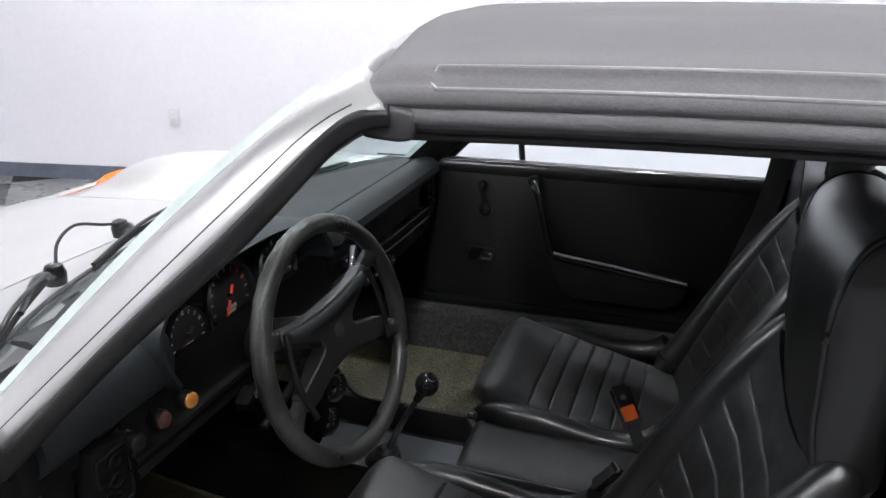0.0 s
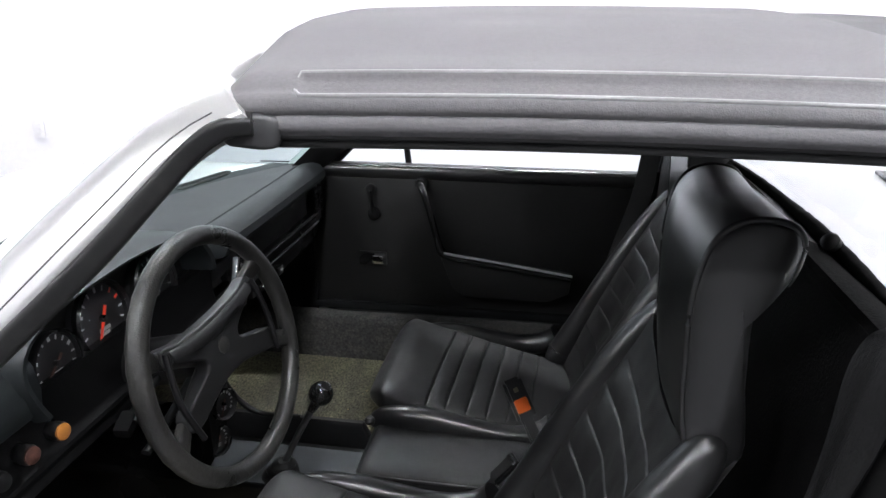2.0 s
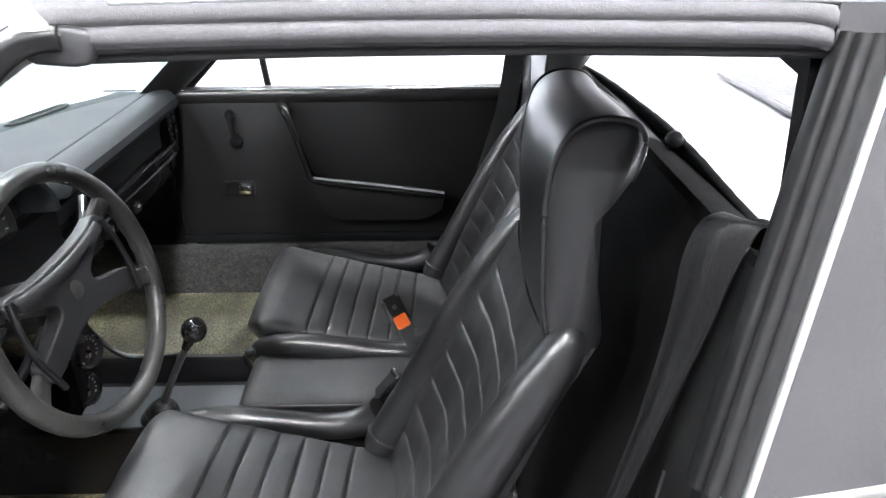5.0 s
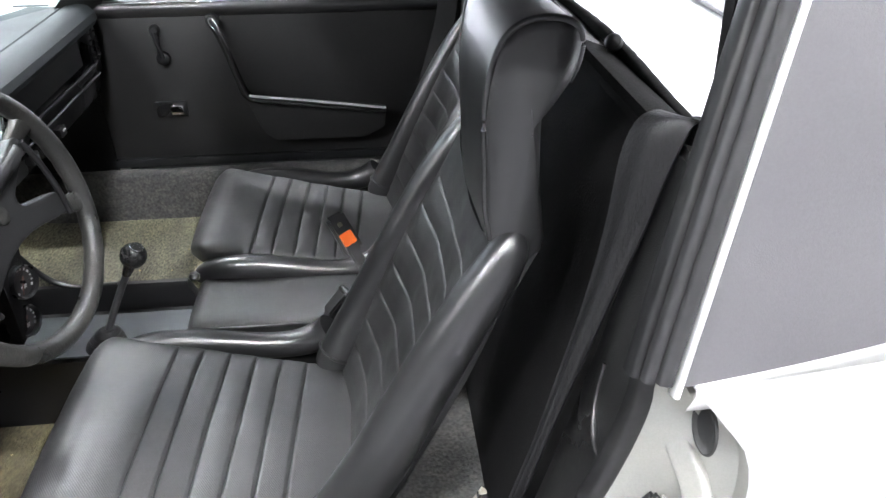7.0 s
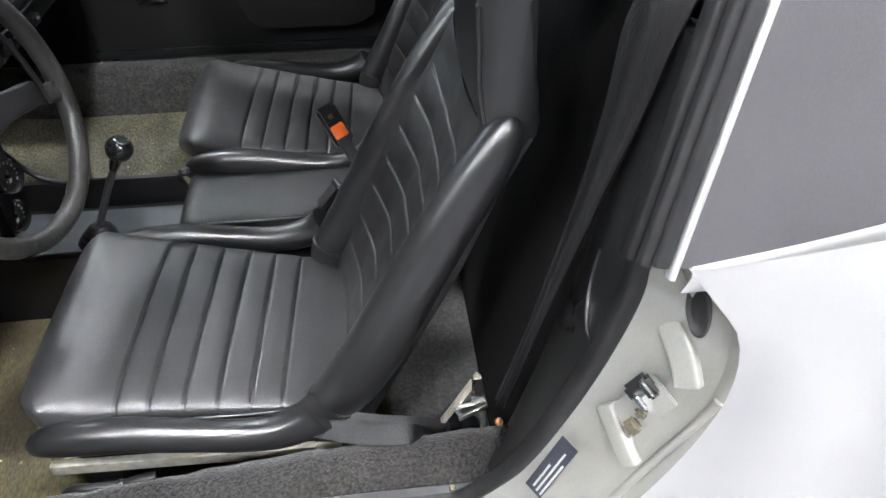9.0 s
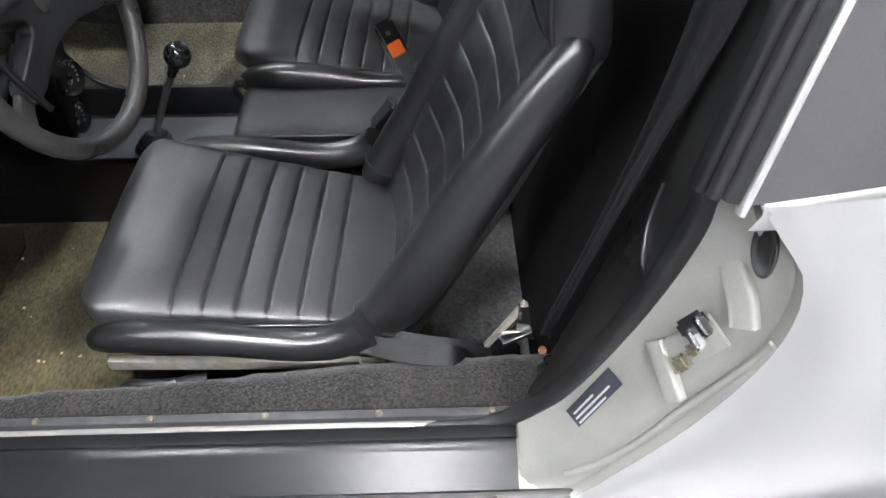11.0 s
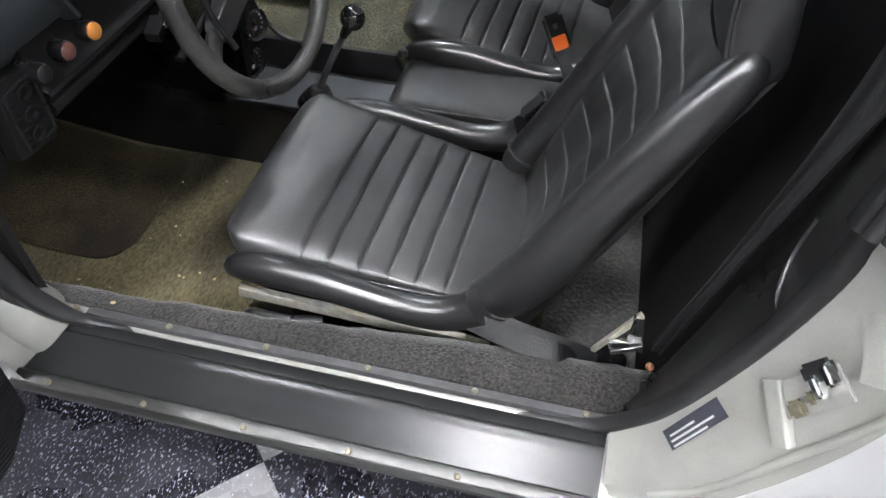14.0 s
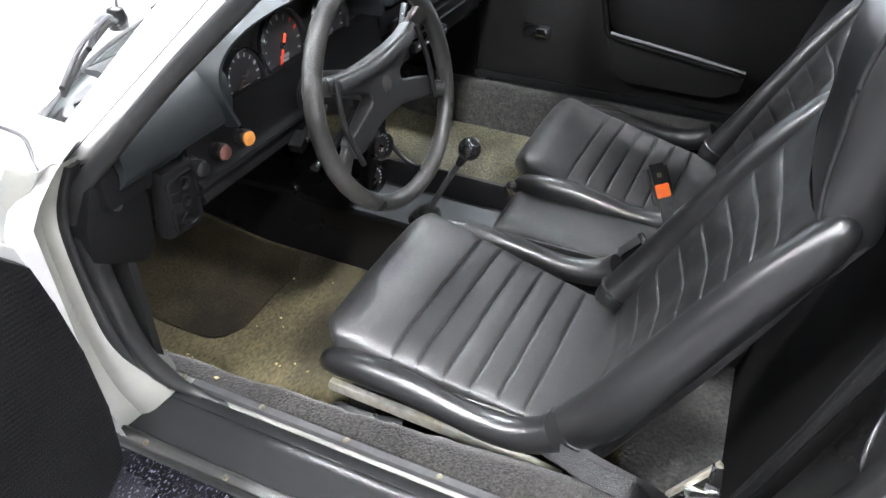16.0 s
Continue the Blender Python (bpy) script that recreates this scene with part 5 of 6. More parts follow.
# left end: sloping cheek, end box and round-louvred vent
rows = []
for y in np.linspace(0.086, 0.285, 14):
    q = (y - 0.075) / 0.21
    lift = 0.016 * q * q
    inset = 1 - smooth_step((y - 0.086) / 0.07)          # kept clear of the windscreen pillar
    rows.append([(x, y, z) for x, z in ((-0.035 + 0.085 * inset, 0.780 - 0.02 * inset), (-0.012 + 0.072 * inset, 0.806 + lift - 0.02 * inset), (0.02 + 0.05 * inset, 0.818 + lift - 0.022 * inset), (0.055 + 0.022 * inset, 0.820 + lift - 0.018 * inset),
                                        (0.080 + 0.006 * inset, 0.810 + lift - 0.01 * inset), (0.094, 0.790 + lift), (0.099, 0.768 + 0.5 * lift), (0.095, 0.748), (0.086, 0.738), (0.04, 0.735))])
finish("dash_cheek", *slab(rows, (-0.012, 0, -0.012)), DASH_VINYL, dash, "sloping padded dash end", sharp=40)
prism("end_box", [(0.072, 0.056, 0.752), (0.076, 0.122, 0.730), (0.074, 0.134, 0.702), (0.062, 0.136, 0.612), (0.055, 0.118, 0.598), (0.045, 0.048, 0.634), (0.055, 0.046, 0.69)], (-0.075, 0, 0), (0, 0, 0), FASCIA, dash, "black padded dash end cover", bevel=0.008)
block("end_filler", (0.058, 0.118, 0.742), (0.046, 0.104, 0.056), FASCIA, dash, bevel=0.006)
turned("button", [(0.007, 0), (0.007, 0.003), (0.002, 0.004)], facing((0.070, 0.085, 0.712), (1, -0.1, 0)), SEAL_GREY, dash, n=14)
vent = block("end_vent", (0.086, 0.163, 0.682), (0.024, 0.064, 0.094), FASCIA, dash, "black louvred end vent", bevel=0.007, turn=(-8, 0, 0))
frame_line = [(0.099, 0.163 + 0.024 * math.cos(a) / max(abs(math.cos(a)), abs(math.sin(a))) ** 0.8, 0.682 + 0.038 * math.sin(a) / max(abs(math.cos(a)), abs(math.sin(a))) ** 0.8) for a in np.linspace(0, 2 * math.pi, 24, endpoint=False)]
tube("vent_frame", frame_line, 0.0030, FASCIA, vent, closed=True, per=2, n=8)
for k in range(3):
    turned("vent_ring", [(0.009, 0), (0.0105, 0.004), (0.008, 0.005), (0.006, 0)], facing((0.098, 0.160 + 0.003 * k, 0.657 + 0.025 * k), (1, -0.1, 0)), FASCIA, vent, n=18)
for k in range(5):
    block("vent_louvre", (0.097, 0.163, 0.652 + 0.015 * k), (0.004, 0.040, 0.004), FASCIA, vent, bevel=0.001, segments=1, turn=(-8, 20, 0))
# switch on the column's near side, with a bright clip
switch = block("column_switch", (0.160, 0.340, 0.698), (0.022, 0.034, 0.016), FASCIA, dash, "black switch beside the steering column", bevel=0.005, turn=(18, 0, 8))
block("switch_clip", (0.172, 0.346, 0.706), (0.005, 0.016, 0.008), CHROME, switch, "chrome switch clip", bevel=0.002, turn=(18, 0, 8))
for k in range(3):
    block("switch_mark", (0.172, 0.362 + 0.010 * k, 0.706 + 0.003 * k), (0.002, 0.004, 0.005), WHITE_MARK, switch, bevel=0)
tube("switch_stem", [(0.160, 0.345, 0.698), (0.158, 0.385, 0.710), (0.155, 0.425, 0.715)], 0.006, FASCIA, switch, per=3, n=10)
# demister slot on the pad: a flat near-black inlay for its shaded depth
SLOT = [(-0.142, 1.028), (-0.139, 1.065), (-0.126, 1.12), (-0.109, 1.185), (-0.094, 1.196), (-0.092, 1.175), (-0.098, 1.141), (-0.112, 1.085), (-0.126, 1.034)]
slot = prism("demister_slot", [(x, y, 0.8150) for x, y in SLOT], (0, 0, -0.004), (0, 0, 0), SHADED_LINING, dash, "demister slot with its shaded depth drawn as a dark inlay", bevel=0)
tube("slot_rim", [(x, y, 0.8162) for x, y in SLOT], 0.0022, SEAL_GREY, slot, "worn pale slot rim", closed=True, n=8)
# console with two small gauges
cons = prism("gauge_console", [(0.150, 0.572, 0.62), (0.150, 0.572, 0.47), (0.128, 0.580, 0.435), (0.110, 0.60, 0.420), (0.110, 0.64, 0.420), (0.125, 0.668, 0.45), (0.140, 0.672, 0.62)], (-0.035, 0.012, 0), (-0.012, 0, 0), FASCIA, dash, "black gauge console below the dash", bevel=0.006)
gauge(0.618, 0.553, 0.026, 0.136, 240, None, 0.12, dash, -0.25, BROWN)
gauge(0.618, 0.477, 0.026, 0.118, 230, None, 0.12, dash, -0.25, BROWN)
tube("tray_rim", [(0.02, 0.797, 0.56), (0.038, 0.798, 0.505), (0.059, 0.80, 0.462), (0.088, 0.802, 0.428), (0.125, 0.804, 0.412), (0.20, 0.806, 0.412)], 0.0055, PLASTIC, car, "black rim of the tunnel tray", per=6, n=10)


# ---- steering wheel ----
WC, WR = Vector((0.2418, 0.4598, 0.7439)), 0.166
WU = Vector((math.sin(0.0913), math.cos(0.0913), 0)).normalized()
WV = Vector((-math.sin(0.2547), 0, math.cos(0.2547)))
WN = WU.cross(WV).normalized()
WV = WN.cross(WU)
wheel = thing("steering_wheel", WC, "four-spoke steering wheel with worn grey rim", "steering wheel")


def on_wheel(a, r, h=0.0):
    return WC + WU * r * math.cos(a) + WV * r * math.sin(a) + WN * h


rows = []
for k in range(72):
    a = 2 * math.pi * k / 72
    rows.append([on_wheel(a, WR + 0.0135 * math.cos(b), 0.0135 * math.sin(b) * 1.05 + (0.0012 if k % 2 and math.pi < b else 0)) for b in np.linspace(0, 2 * math.pi, 14, endpoint=False)])
finish("wheel_rim", *sheet(rows, close_u=True, close_v=True), RIM, wheel, "worn grey steering wheel rim", sharp=70)
for deg in (32, -18, 158, 205):
    a = radians(deg)
    rows = []
    for r, w, h, t in ((0.03, 0.014, -0.024, 0.006), (0.07, 0.012, -0.022, 0.006), (0.105, 0.0115, -0.016, 0.007), (0.13, 0.012, -0.010, 0.0075), (0.15, 0.014, -0.004, 0.008), (0.158, 0.019, 0.0, 0.0095), (0.165, 0.021, 0.0, 0.0095)):
        c = on_wheel(a, r, h)
        s = -WU * math.sin(a) + WV * math.cos(a)
        rows.append([c + s * u * w + WN * v * t for u, v in squircle(1, 1, 14)])
    finish("spoke", *sheet(rows, close_v=True, caps=True), RIM, wheel, sharp=50)
# padded centre: a broad beam with two lower legs, slightly turned with the wheel
half_pad = [(0.0, 0.057), (0.04, 0.058), (0.075, 0.061), (0.102, 0.068), (0.111, 0.066), (0.114, 0.058), (0.111, 0.047), (0.085, 0.036), (0.060, 0.025), (0.043, 0.015), (0.040, 0.006), (0.046, -0.001), (0.075, -0.011), (0.110, -0.022), (0.117, -0.030), (0.117, -0.046), (0.108, -0.054), (0.085, -0.050), (0.055, -0.040), (0.028, -0.033)]
pad_line = half_pad + [(0.0, -0.031)] + [(-u, v) for u, v in half_pad[:0:-1]]
lean = radians(4.7)


def pad_point(u, v, h):
    return WC + WU * (u * math.cos(lean) - v * math.sin(lean)) + WV * (u * math.sin(lean) + v * math.cos(lean)) + WN * (h - 0.05 * max(0, v - 0.045))


prism("horn_pad", [pad_point(u, v, -0.004) for u, v in pad_line], -WN * 0.016, WN * 0.006, WHEEL_PAD, wheel, "dark grey padded wheel centre", bevel=0.0045, segments=4)
rows = []
for u in np.linspace(-0.098, 0.098, 30):
    edge_v = 0.057 + 0.011 * abs(u / 0.102) ** 2
    rows.append([pad_point(u, edge_v - 0.004 - d, 0.0026 + hh) for d, hh in ((0.0, -0.003), (0.003, 0.0015), (0.010, 0.0042), (0.018, 0.0030), (0.026 - 0.010 * abs(u / 0.1), -0.002))])
finish("pad_ridge", *sheet(rows), WHEEL_PAD, wheel, sharp=60)
turned("pad_emblem", [(0.012, -0.001), (0.012, 0.0012), (0.009, 0.0018), (0.002, 0.002)], Matrix.Translation(pad_point(0, 0.012, 0.002)) @ facing((0, 0, 0), WN), RIM, wheel, n=20)
for degs in ((154, 172, 190, 216), (-24, -6, 14, 33)):
    tube("horn_ring", [on_wheel(radians(d), 0.124 - (0.006 if k in (1, 2) else 0), 0.004) for k, d in enumerate(degs)], 0.0042, PLASTIC, wheel, per=6, n=8, up=tuple(WN))
tube("steering_column", [WC - WN * 0.045, WC - WN * 0.07, WC - WN * 0.17], 0.035, PLASTIC, wheel, per=3, n=20, scales=[0.8, 1.0, 1.0])
for pts, r, m, lab in (([WC - WN * 0.05 + WU * -0.02 + WV * -0.02, WC - WN * 0.06 - WU * 0.09 - WV * 0.055, WC - WN * 0.06 - WU * 0.135 - WV * 0.066], 0.007, PLASTIC, "black column stalk"),
                       ([WC - WN * 0.05 + WU * 0.03 + WV * 0.02, WC - WN * 0.05 + WU * 0.115 + WV * 0.04, WC - WN * 0.05 + WU * 0.165 + WV * 0.09], 0.007, CHROME, "bright column stalk")):
    tube("stalk", pts, r, m, wheel, lab, per=5, n=10, flat=0.6)

# ---- gear lever ----
lever = thing("gear_lever", (0.20, 0.68, 0.362), "gear lever with glossy black ball knob", "gear lever")
rows = [[Vector((0.200 + 0.018 * h, 0.686 - 0.012 * h, 0.362 + 0.045 * h)) + Vector((r * math.cos(a), r * math.sin(a), 0)) for a in np.linspace(0, 2 * math.pi, 18, endpoint=False)] for h, r in ((0, 0.036), (0.25, 0.033), (0.32, 0.028), (0.5, 0.029), (0.6, 0.023), (0.8, 0.022), (1.0, 0.013))]
finish("boot", *sheet(rows, close_v=True, caps=True), SEAL, lever, "black rubber boot")
tube("shaft", [(0.216, 0.675, 0.40), (0.25, 0.668, 0.47), (0.285, 0.660, 0.535)], 0.006, SEAL_GREY, lever, per=4, n=10)
axis = Vector((0.042, -0.010, 0.075)).normalized()
turned("ball_knob", [(0.007, -0.045), (0.009, -0.03), (0.010, -0.021)] + [(0.0215 * math.cos(a), 0.0215 * math.sin(a)) for a in np.linspace(-1.05, 1.5, 12)], Matrix.Translation((0.303, 0.655, 0.567)) @ facing((0, 0, 0), axis, (0, 1, 0)), GLOSS, lever, "glossy black ball knob", n=24)
turned("knob_badge", [(0.011, 0.0), (0.010, 0.001), (0.001, 0.0015)], Matrix.Translation(Vector((0.303, 0.655, 0.567)) + axis * 0.0205) @ facing((0, 0, 0), axis, (0, 1, 0)), CHROME, lever, n=16)

# ---- pedals and mat ----
mat_rows = []
for x in np.linspace(-0.50, -0.052, 30):
    near_end = max(0.0, (x + 0.112) / 0.06)
    pull = 0.055 * (1 - math.sqrt(max(0.0, 1 - near_end ** 2)))      # rounded corners at the seat end
    mat_rows.append([(x + 0.006 * noise.noise((y * 9, 2.0, 1.0)), y, 0.2185 + 0.16 * max(0, (-0.18 - x)) ** 1.1 + 0.003 * noise.noise((x * 12, y * 12, 0))) for y in np.linspace(0.322 + pull, 0.632 - pull, 18)])
heel = finish("heel_mat", *slab(mat_rows, (0, 0, 0.005)), SHADED_MAT, None, "")
tagged(heel, "soiled heel mat, darkened for the shade under the dash", "floor mat")
for k, y in enumerate((0.30, 0.40, 0.52)):
    p = thing("pedal", (-0.40, y, 0.27), "black rubber foot pedal", "pedal", "pedals")
    block("pedal_pad", (-0.40, y, 0.33), (0.012, 0.05, 0.07), SEAL, p, bevel=0.004, turn=(0, -35, 0))
    tube("pedal_arm", [(-0.41, y, 0.32), (-0.45, y, 0.26), (-0.46, y, 0.20)], 0.007, MATT, p, per=3, n=8)


# ---- seats ----
SEAT_Y = 0.415


def seat(offset):
    t = thing("seat", (0.45, SEAT_Y, 0.22), "black vinyl bucket seat with ribbed centre and built-in headrest", "seat", "front seats")
    # cushion: rounded block with cross seams
    seams = (0.358, 0.397, 0.439, 0.480, 0.521, 0.562)
    rows = []
    xs = sorted(set(list(np.linspace(0.226, 0.27, 12)) + list(np.linspace(0.275, 0.34, 14)) + [s + d for s in seams for d in (-0.007, -0.0045, -0.003, -0.0015, 0, 0.0015, 0.003, 0.0045, 0.007)] + [a + (b - a) * k for a, b in zip(seams, seams[1:]) for k in (0.28, 0.39, 0.5, 0.61, 0.72)] + list(np.linspace(0.58, 0.66, 14))))
    for x in xs:
        q = (x - 0.222) / 0.408
        top = 0.458 - 0.082 * max(0, q - 0.15) / 0.85
        nose = max(0.0, 1 - (x - 0.222) / 0.045)
        top -= 0.040 * (1 - math.sqrt(max(0, 1 - nose * nose)))
        w = 0.182 - 0.035 * max(0, min(1, (q - 0.1)))
        w -= 0.045 * nose ** 1.6
        bottom = 0.400 - 0.03 * q + 0.012 * nose
        seam = sum(math.exp(-((x - s) / 0.0023) ** 2) for s in seams)
        puff = max([0.0] + [math.sin(math.pi * (x - a) / (b - a)) for a, b in zip(seams, seams[1:]) if a < x < b])
        ring = []
        for k in range(44):
            a = 2 * math.pi * k / 44
            c, s = math.cos(a), math.sin(a)
            yy = w * math.copysign(abs(c) ** 0.40, c)
            zz = math.copysign(abs(s) ** 0.55, s)
            z = (top + bottom) / 2 + zz * (top - bottom) / 2
            if s > 0:
                inner = max(0.0, 1 - (abs(yy) / (w * 0.97)) ** 8)
                z += inner * (0.0020 * puff - 0.0062 * seam) + 0.004 * (1 - (yy / w) ** 2) + 0.010 * abs(yy / w) ** 5 * math.exp(-((x - 0.255) / 0.03) ** 2)
                z += 0.0012 * noise.noise((x * 60, yy * 18, 6.0)) * inner
            else:
                z -= 0.0
            if seam and s > -0.2:
                yy *= 1 - 0.012 * seam
            z += 0.0016 * noise.noise((x * 22, yy * 22, 1.0))
            ring.append((x + 0.05 * yy * smooth_step((x - 0.26) / 0.08), SEAT_Y + yy, z))
        rows.append(ring)
    cushion = finish("cushion", *sheet(rows, close_v=True, caps=True), PERFORATED, t, "black ribbed seat cushion", sharp=60)
    for side in (-1, 1):
        pts = []
        for x in np.linspace(0.272, 0.60, 12):
            q = (x - 0.222) / 0.408
            w = 0.182 - 0.035 * max(0, min(1, (q - 0.1)))
            pts.append((x, SEAT_Y + side * (w + 0.0005), 0.421 - 0.050 * q))
        tube("piping", pts, 0.003, VINYL_SMOOTH, cushion, per=2, n=8)
        # padded side roll under the cushion
        roll = [(0.243, 0.0, 0.386), (0.264, -0.006, 0.402), (0.31, -0.012, 0.412), (0.37, -0.015, 0.413), (0.44, -0.017, 0.403), (0.50, -0.018, 0.394), (0.55, -0.018, 0.395), (0.59, -0.016, 0.408), (0.612, -0.014, 0.424)]
        tube("side_roll", [(x, SEAT_Y + side * (0.182 - d), z) for x, d, z in roll], 0.0212, VINYL_SMOOTH, t, "glossy black side roll", per=6, n=16, flat=1.15, scales=[0.55, 0.95, 1.05, 1, 0.95, 1.0, 1.1, 1.2])
        rail = block("slide_rail", (0.425, SEAT_Y + side * 0.192, 0.344 if side < 0 else 0.33), (0.34, 0.012, 0.019), STEEL, t, "pale galvanised seat rail", bevel=0.003, turn=(0, 4.5, -1.5 * side))
        block("rail_foot", (0.30, SEAT_Y + side * 0.165, 0.275), (0.05, 0.03, 0.11), MATT, t, bevel=0.004)
        block("rail_foot", (0.55, SEAT_Y + side * 0.165, 0.270), (0.05, 0.03, 0.11), MATT, t, bevel=0.004)
        if side < 0:
            block("rail_end", (0.612, SEAT_Y + side * 0.195, 0.338), (0.035, 0.012, 0.014), STEEL, t, bevel=0.002, turn=(0, 10, 0))
    block("seat_pan", (0.43, SEAT_Y, 0.36), (0.36, 0.32, 0.03), MATT, t, bevel=0.01)
    # backrest: a dished panel with cross seams, its top edge dipping between the two wing tips
    base, tip = Vector((0.632, 0, 0.364)), Vector((0.836, 0, 0.804))
    up = (tip - base).normalized()
    out = Vector((-up.z, 0, up.x))
    seams_s = (0.161, 0.275, 0.395, 0.509, 0.621, 0.736, 0.850)
    ss = sorted(set([0.0, 0.02, 0.05, 0.08, 0.11] + [c + d for c in seams_s for d in (-0.016, -0.010, -0.0065, -0.0035, 0, 0.0035, 0.0065, 0.010, 0.016)] + [c + d for c in seams_s for d in (-0.04, 0.04, 0.055)] + [0.89, 0.92, 0.95, 0.98, 1.0]))
    cells = [0.05, *seams_s]
    rows = []
    for s in ss:
        seam = sum(math.exp(-((s - c) / 0.0045) ** 2) for c in seams_s)
        puff = max([0.0] + [math.sin(math.pi * (s - a) / (b - a)) for a, b in zip(cells, cells[1:]) if a < s < b])
        row = []
        for q in np.linspace(-1, 1, 53):
            y = 0.160 * q
            fade = 1 - smooth_step((abs(y) - 0.118) / 0.03)
            dish_in = 0.026 * smooth_step((abs(y) - 0.035) / 0.125) - 0.008
            h = fade * (0.0026 * puff - 0.0014 * seam) + dish_in * (0.55 + 0.45 * math.sin(math.pi * min(1, s * 1.1))) + 0.0014 * noise.noise((s * 9, y * 14, 3.0)) + 0.0010 * noise.noise((s * 30, y * 40, 5.0))
            wave = 0.0022 * noise.noise((s * 4, y * 11, 11.0)) * fade
            along_up = s * (tip - base).length * (1 - 0.095 * (1 - q * q) * s ** 4) + wave
            row.append(base + up * along_up + out * h + Vector((0, SEAT_Y + y, 0)))
        rows.append(row)
    finish("backrest", *slab(rows, -out * 0.045), BACK_SHADED, t, "black ribbed backrest", sharp=60)
    # padded wings: oval in section, broad at the cushion and drawn out to a point beside the headrest
    wing = ((0.0, 0.606, 0.374, 0.024, 0.018, 0.156), (0.03, 0.614, 0.384, 0.034, 0.026, 0.160), (0.12, 0.648, 0.432, 0.040, 0.029, 0.166), (0.24, 0.682, 0.494, 0.039, 0.029, 0.170), (0.40, 0.714, 0.564, 0.036, 0.028, 0.172),
            (0.56, 0.748, 0.635, 0.033, 0.027, 0.172), (0.72, 0.782, 0.702, 0.030, 0.026, 0.171), (0.84, 0.810, 0.750, 0.028, 0.024, 0.168), (0.93, 0.833, 0.788, 0.024, 0.021, 0.164), (0.98, 0.843, 0.810, 0.017, 0.015, 0.160), (1.0, 0.846, 0.818, 0.006, 0.005, 0.158))
    for side in (-1, 1):
        rows = []
        for s in sorted(set(list(np.linspace(0, 0.92, 46)) + [0.94, 0.955, 0.97, 0.98, 0.988, 0.995, 1.0] + [0.008, 0.016])):
            cx0, cz0, d, w, yc = (float(np.interp(s, [k[0] for k in wing], [k[j] for k in wing])) for j in range(1, 6))
            row = []
            for k in range(30):
                a = 2 * math.pi * k / 30
                c, n0 = math.cos(a), math.sin(a)
                u = math.copysign(abs(c) ** 0.92, c)
                v = math.copysign(abs(n0) ** 0.92, n0)
                crease = 0.0005 * noise.noise((s * 16, u * 1.5, 4.0 + side))
                row.append(Vector((cx0, SEAT_Y + side * (yc + w * v), cz0)) + out * (d * u + crease))
            rows.append(row)
        for _ in range(3):
            rows = [rows[0]] + [[(rows[i - 1][k] + rows[i][k] * 2 + rows[i + 1][k]) / 4 for k in range(30)] for i in range(1, len(rows) - 1)] + [rows[-1]]
        finish("bolster", *sheet(rows, close_v=True, caps=True), VINYL_SMOOTH, t, "smooth black padded side wing", sharp=70)
        collar = [p + (p - Vector((0.618, SEAT_Y + side * 0.161, 0.388))) * 0.03 for p in rows[5]]
        finish("collar_piping", *sweep(collar, circle(0.0028, 8), closed=True, up=tuple(up)), VINYL_SMOOTH, t, sharp=60)
    # back shell
    rows = []
    for s in np.linspace(0, 0.98, 12):
        c = base + up * s * (tip - base).length - out * 0.030
        rows.append([c + Vector((0, SEAT_Y + (0.166 - 0.022 * smooth_step((s - 0.55) / 0.4)) * q, 0)) - out * 0.020 * (1 - q ** 4) for q in np.linspace(-1, 1, 13)])
    finish("back_shell", *slab(rows, -out * 0.01), VINYL, t)
    # headrest: a side profile carried across
    prof = [(0.838, 0.750), (0.820, 0.785), (0.812, 0.830), (0.810, 0.880), (0.808, 0.927), (0.812, 0.967), (0.821, 0.997), (0.836, 1.013), (0.856, 1.019), (0.878, 1.017), (0.891, 1.009), (0.895, 0.993), (0.890, 0.968), (0.881, 0.955), (0.868, 0.948), (0.863, 0.928), (0.864, 0.887), (0.867, 0.84), (0.872, 0.780)]
    ring = smooth_line([(x, 0, z) for x, z in prof], 4, True)
    cx = sum((p for p in ring), Vector()) / len(ring)

    def head_point(p, q, k):
        v = cx + (p - cx) * k
        w = 0.156 + 0.003 * max(0, (0.86 - v.z)) / 0.06
        crown = 0.004 * (1 - q * q) * smooth_step((p.z - 0.9) / 0.1)
        return Vector((v.x + 0.018 * max(0, q) - 0.004 * (1 - q * q) * (p.x < 0.84), SEAT_Y + q * w, v.z - 0.010 * q + crown))

    half = ((1.078, 0.03), (1.074, 0.2), (1.062, 0.4), (1.045, 0.6), (1.026, 0.76), (1.010, 0.88), (0.996, 0.95), (0.984, 0.978), (0.972, 0.990), (0.955, 0.999), (0.93, 1.0), (0.7, 1.0), (0.45, 1.0), (0.2, 1.0))
    across = [(-q, k) for q, k in half] + [(0, 1.0)] + [(q, k) for q, k in half[::-1]]
    rows = [[head_point(p, q, k) for p in ring] for q, k in across]
    head = finish("headrest", *sheet(rows, close_v=True, caps=True), VINYL_SMOOTH, t, "smooth black built-in headrest", sharp=55)
    for q in (-0.978, 0.978):
        tube("headrest_piping", [head_point(p, q, 0.993) for p in ring[5:53:3]], 0.0034, VINYL_SMOOTH, head, per=3, n=8)
    return t


driver = seat(0)
tagged(driver, "worn black vinyl driver's bucket seat with ribbed centre")
other = copy_thing(driver, Matrix.Translation((0.45 + 0.096, SEAT_Y + 0.618, 0.22)))
tagged(other, "black vinyl passenger bucket seat with ribbed centre")

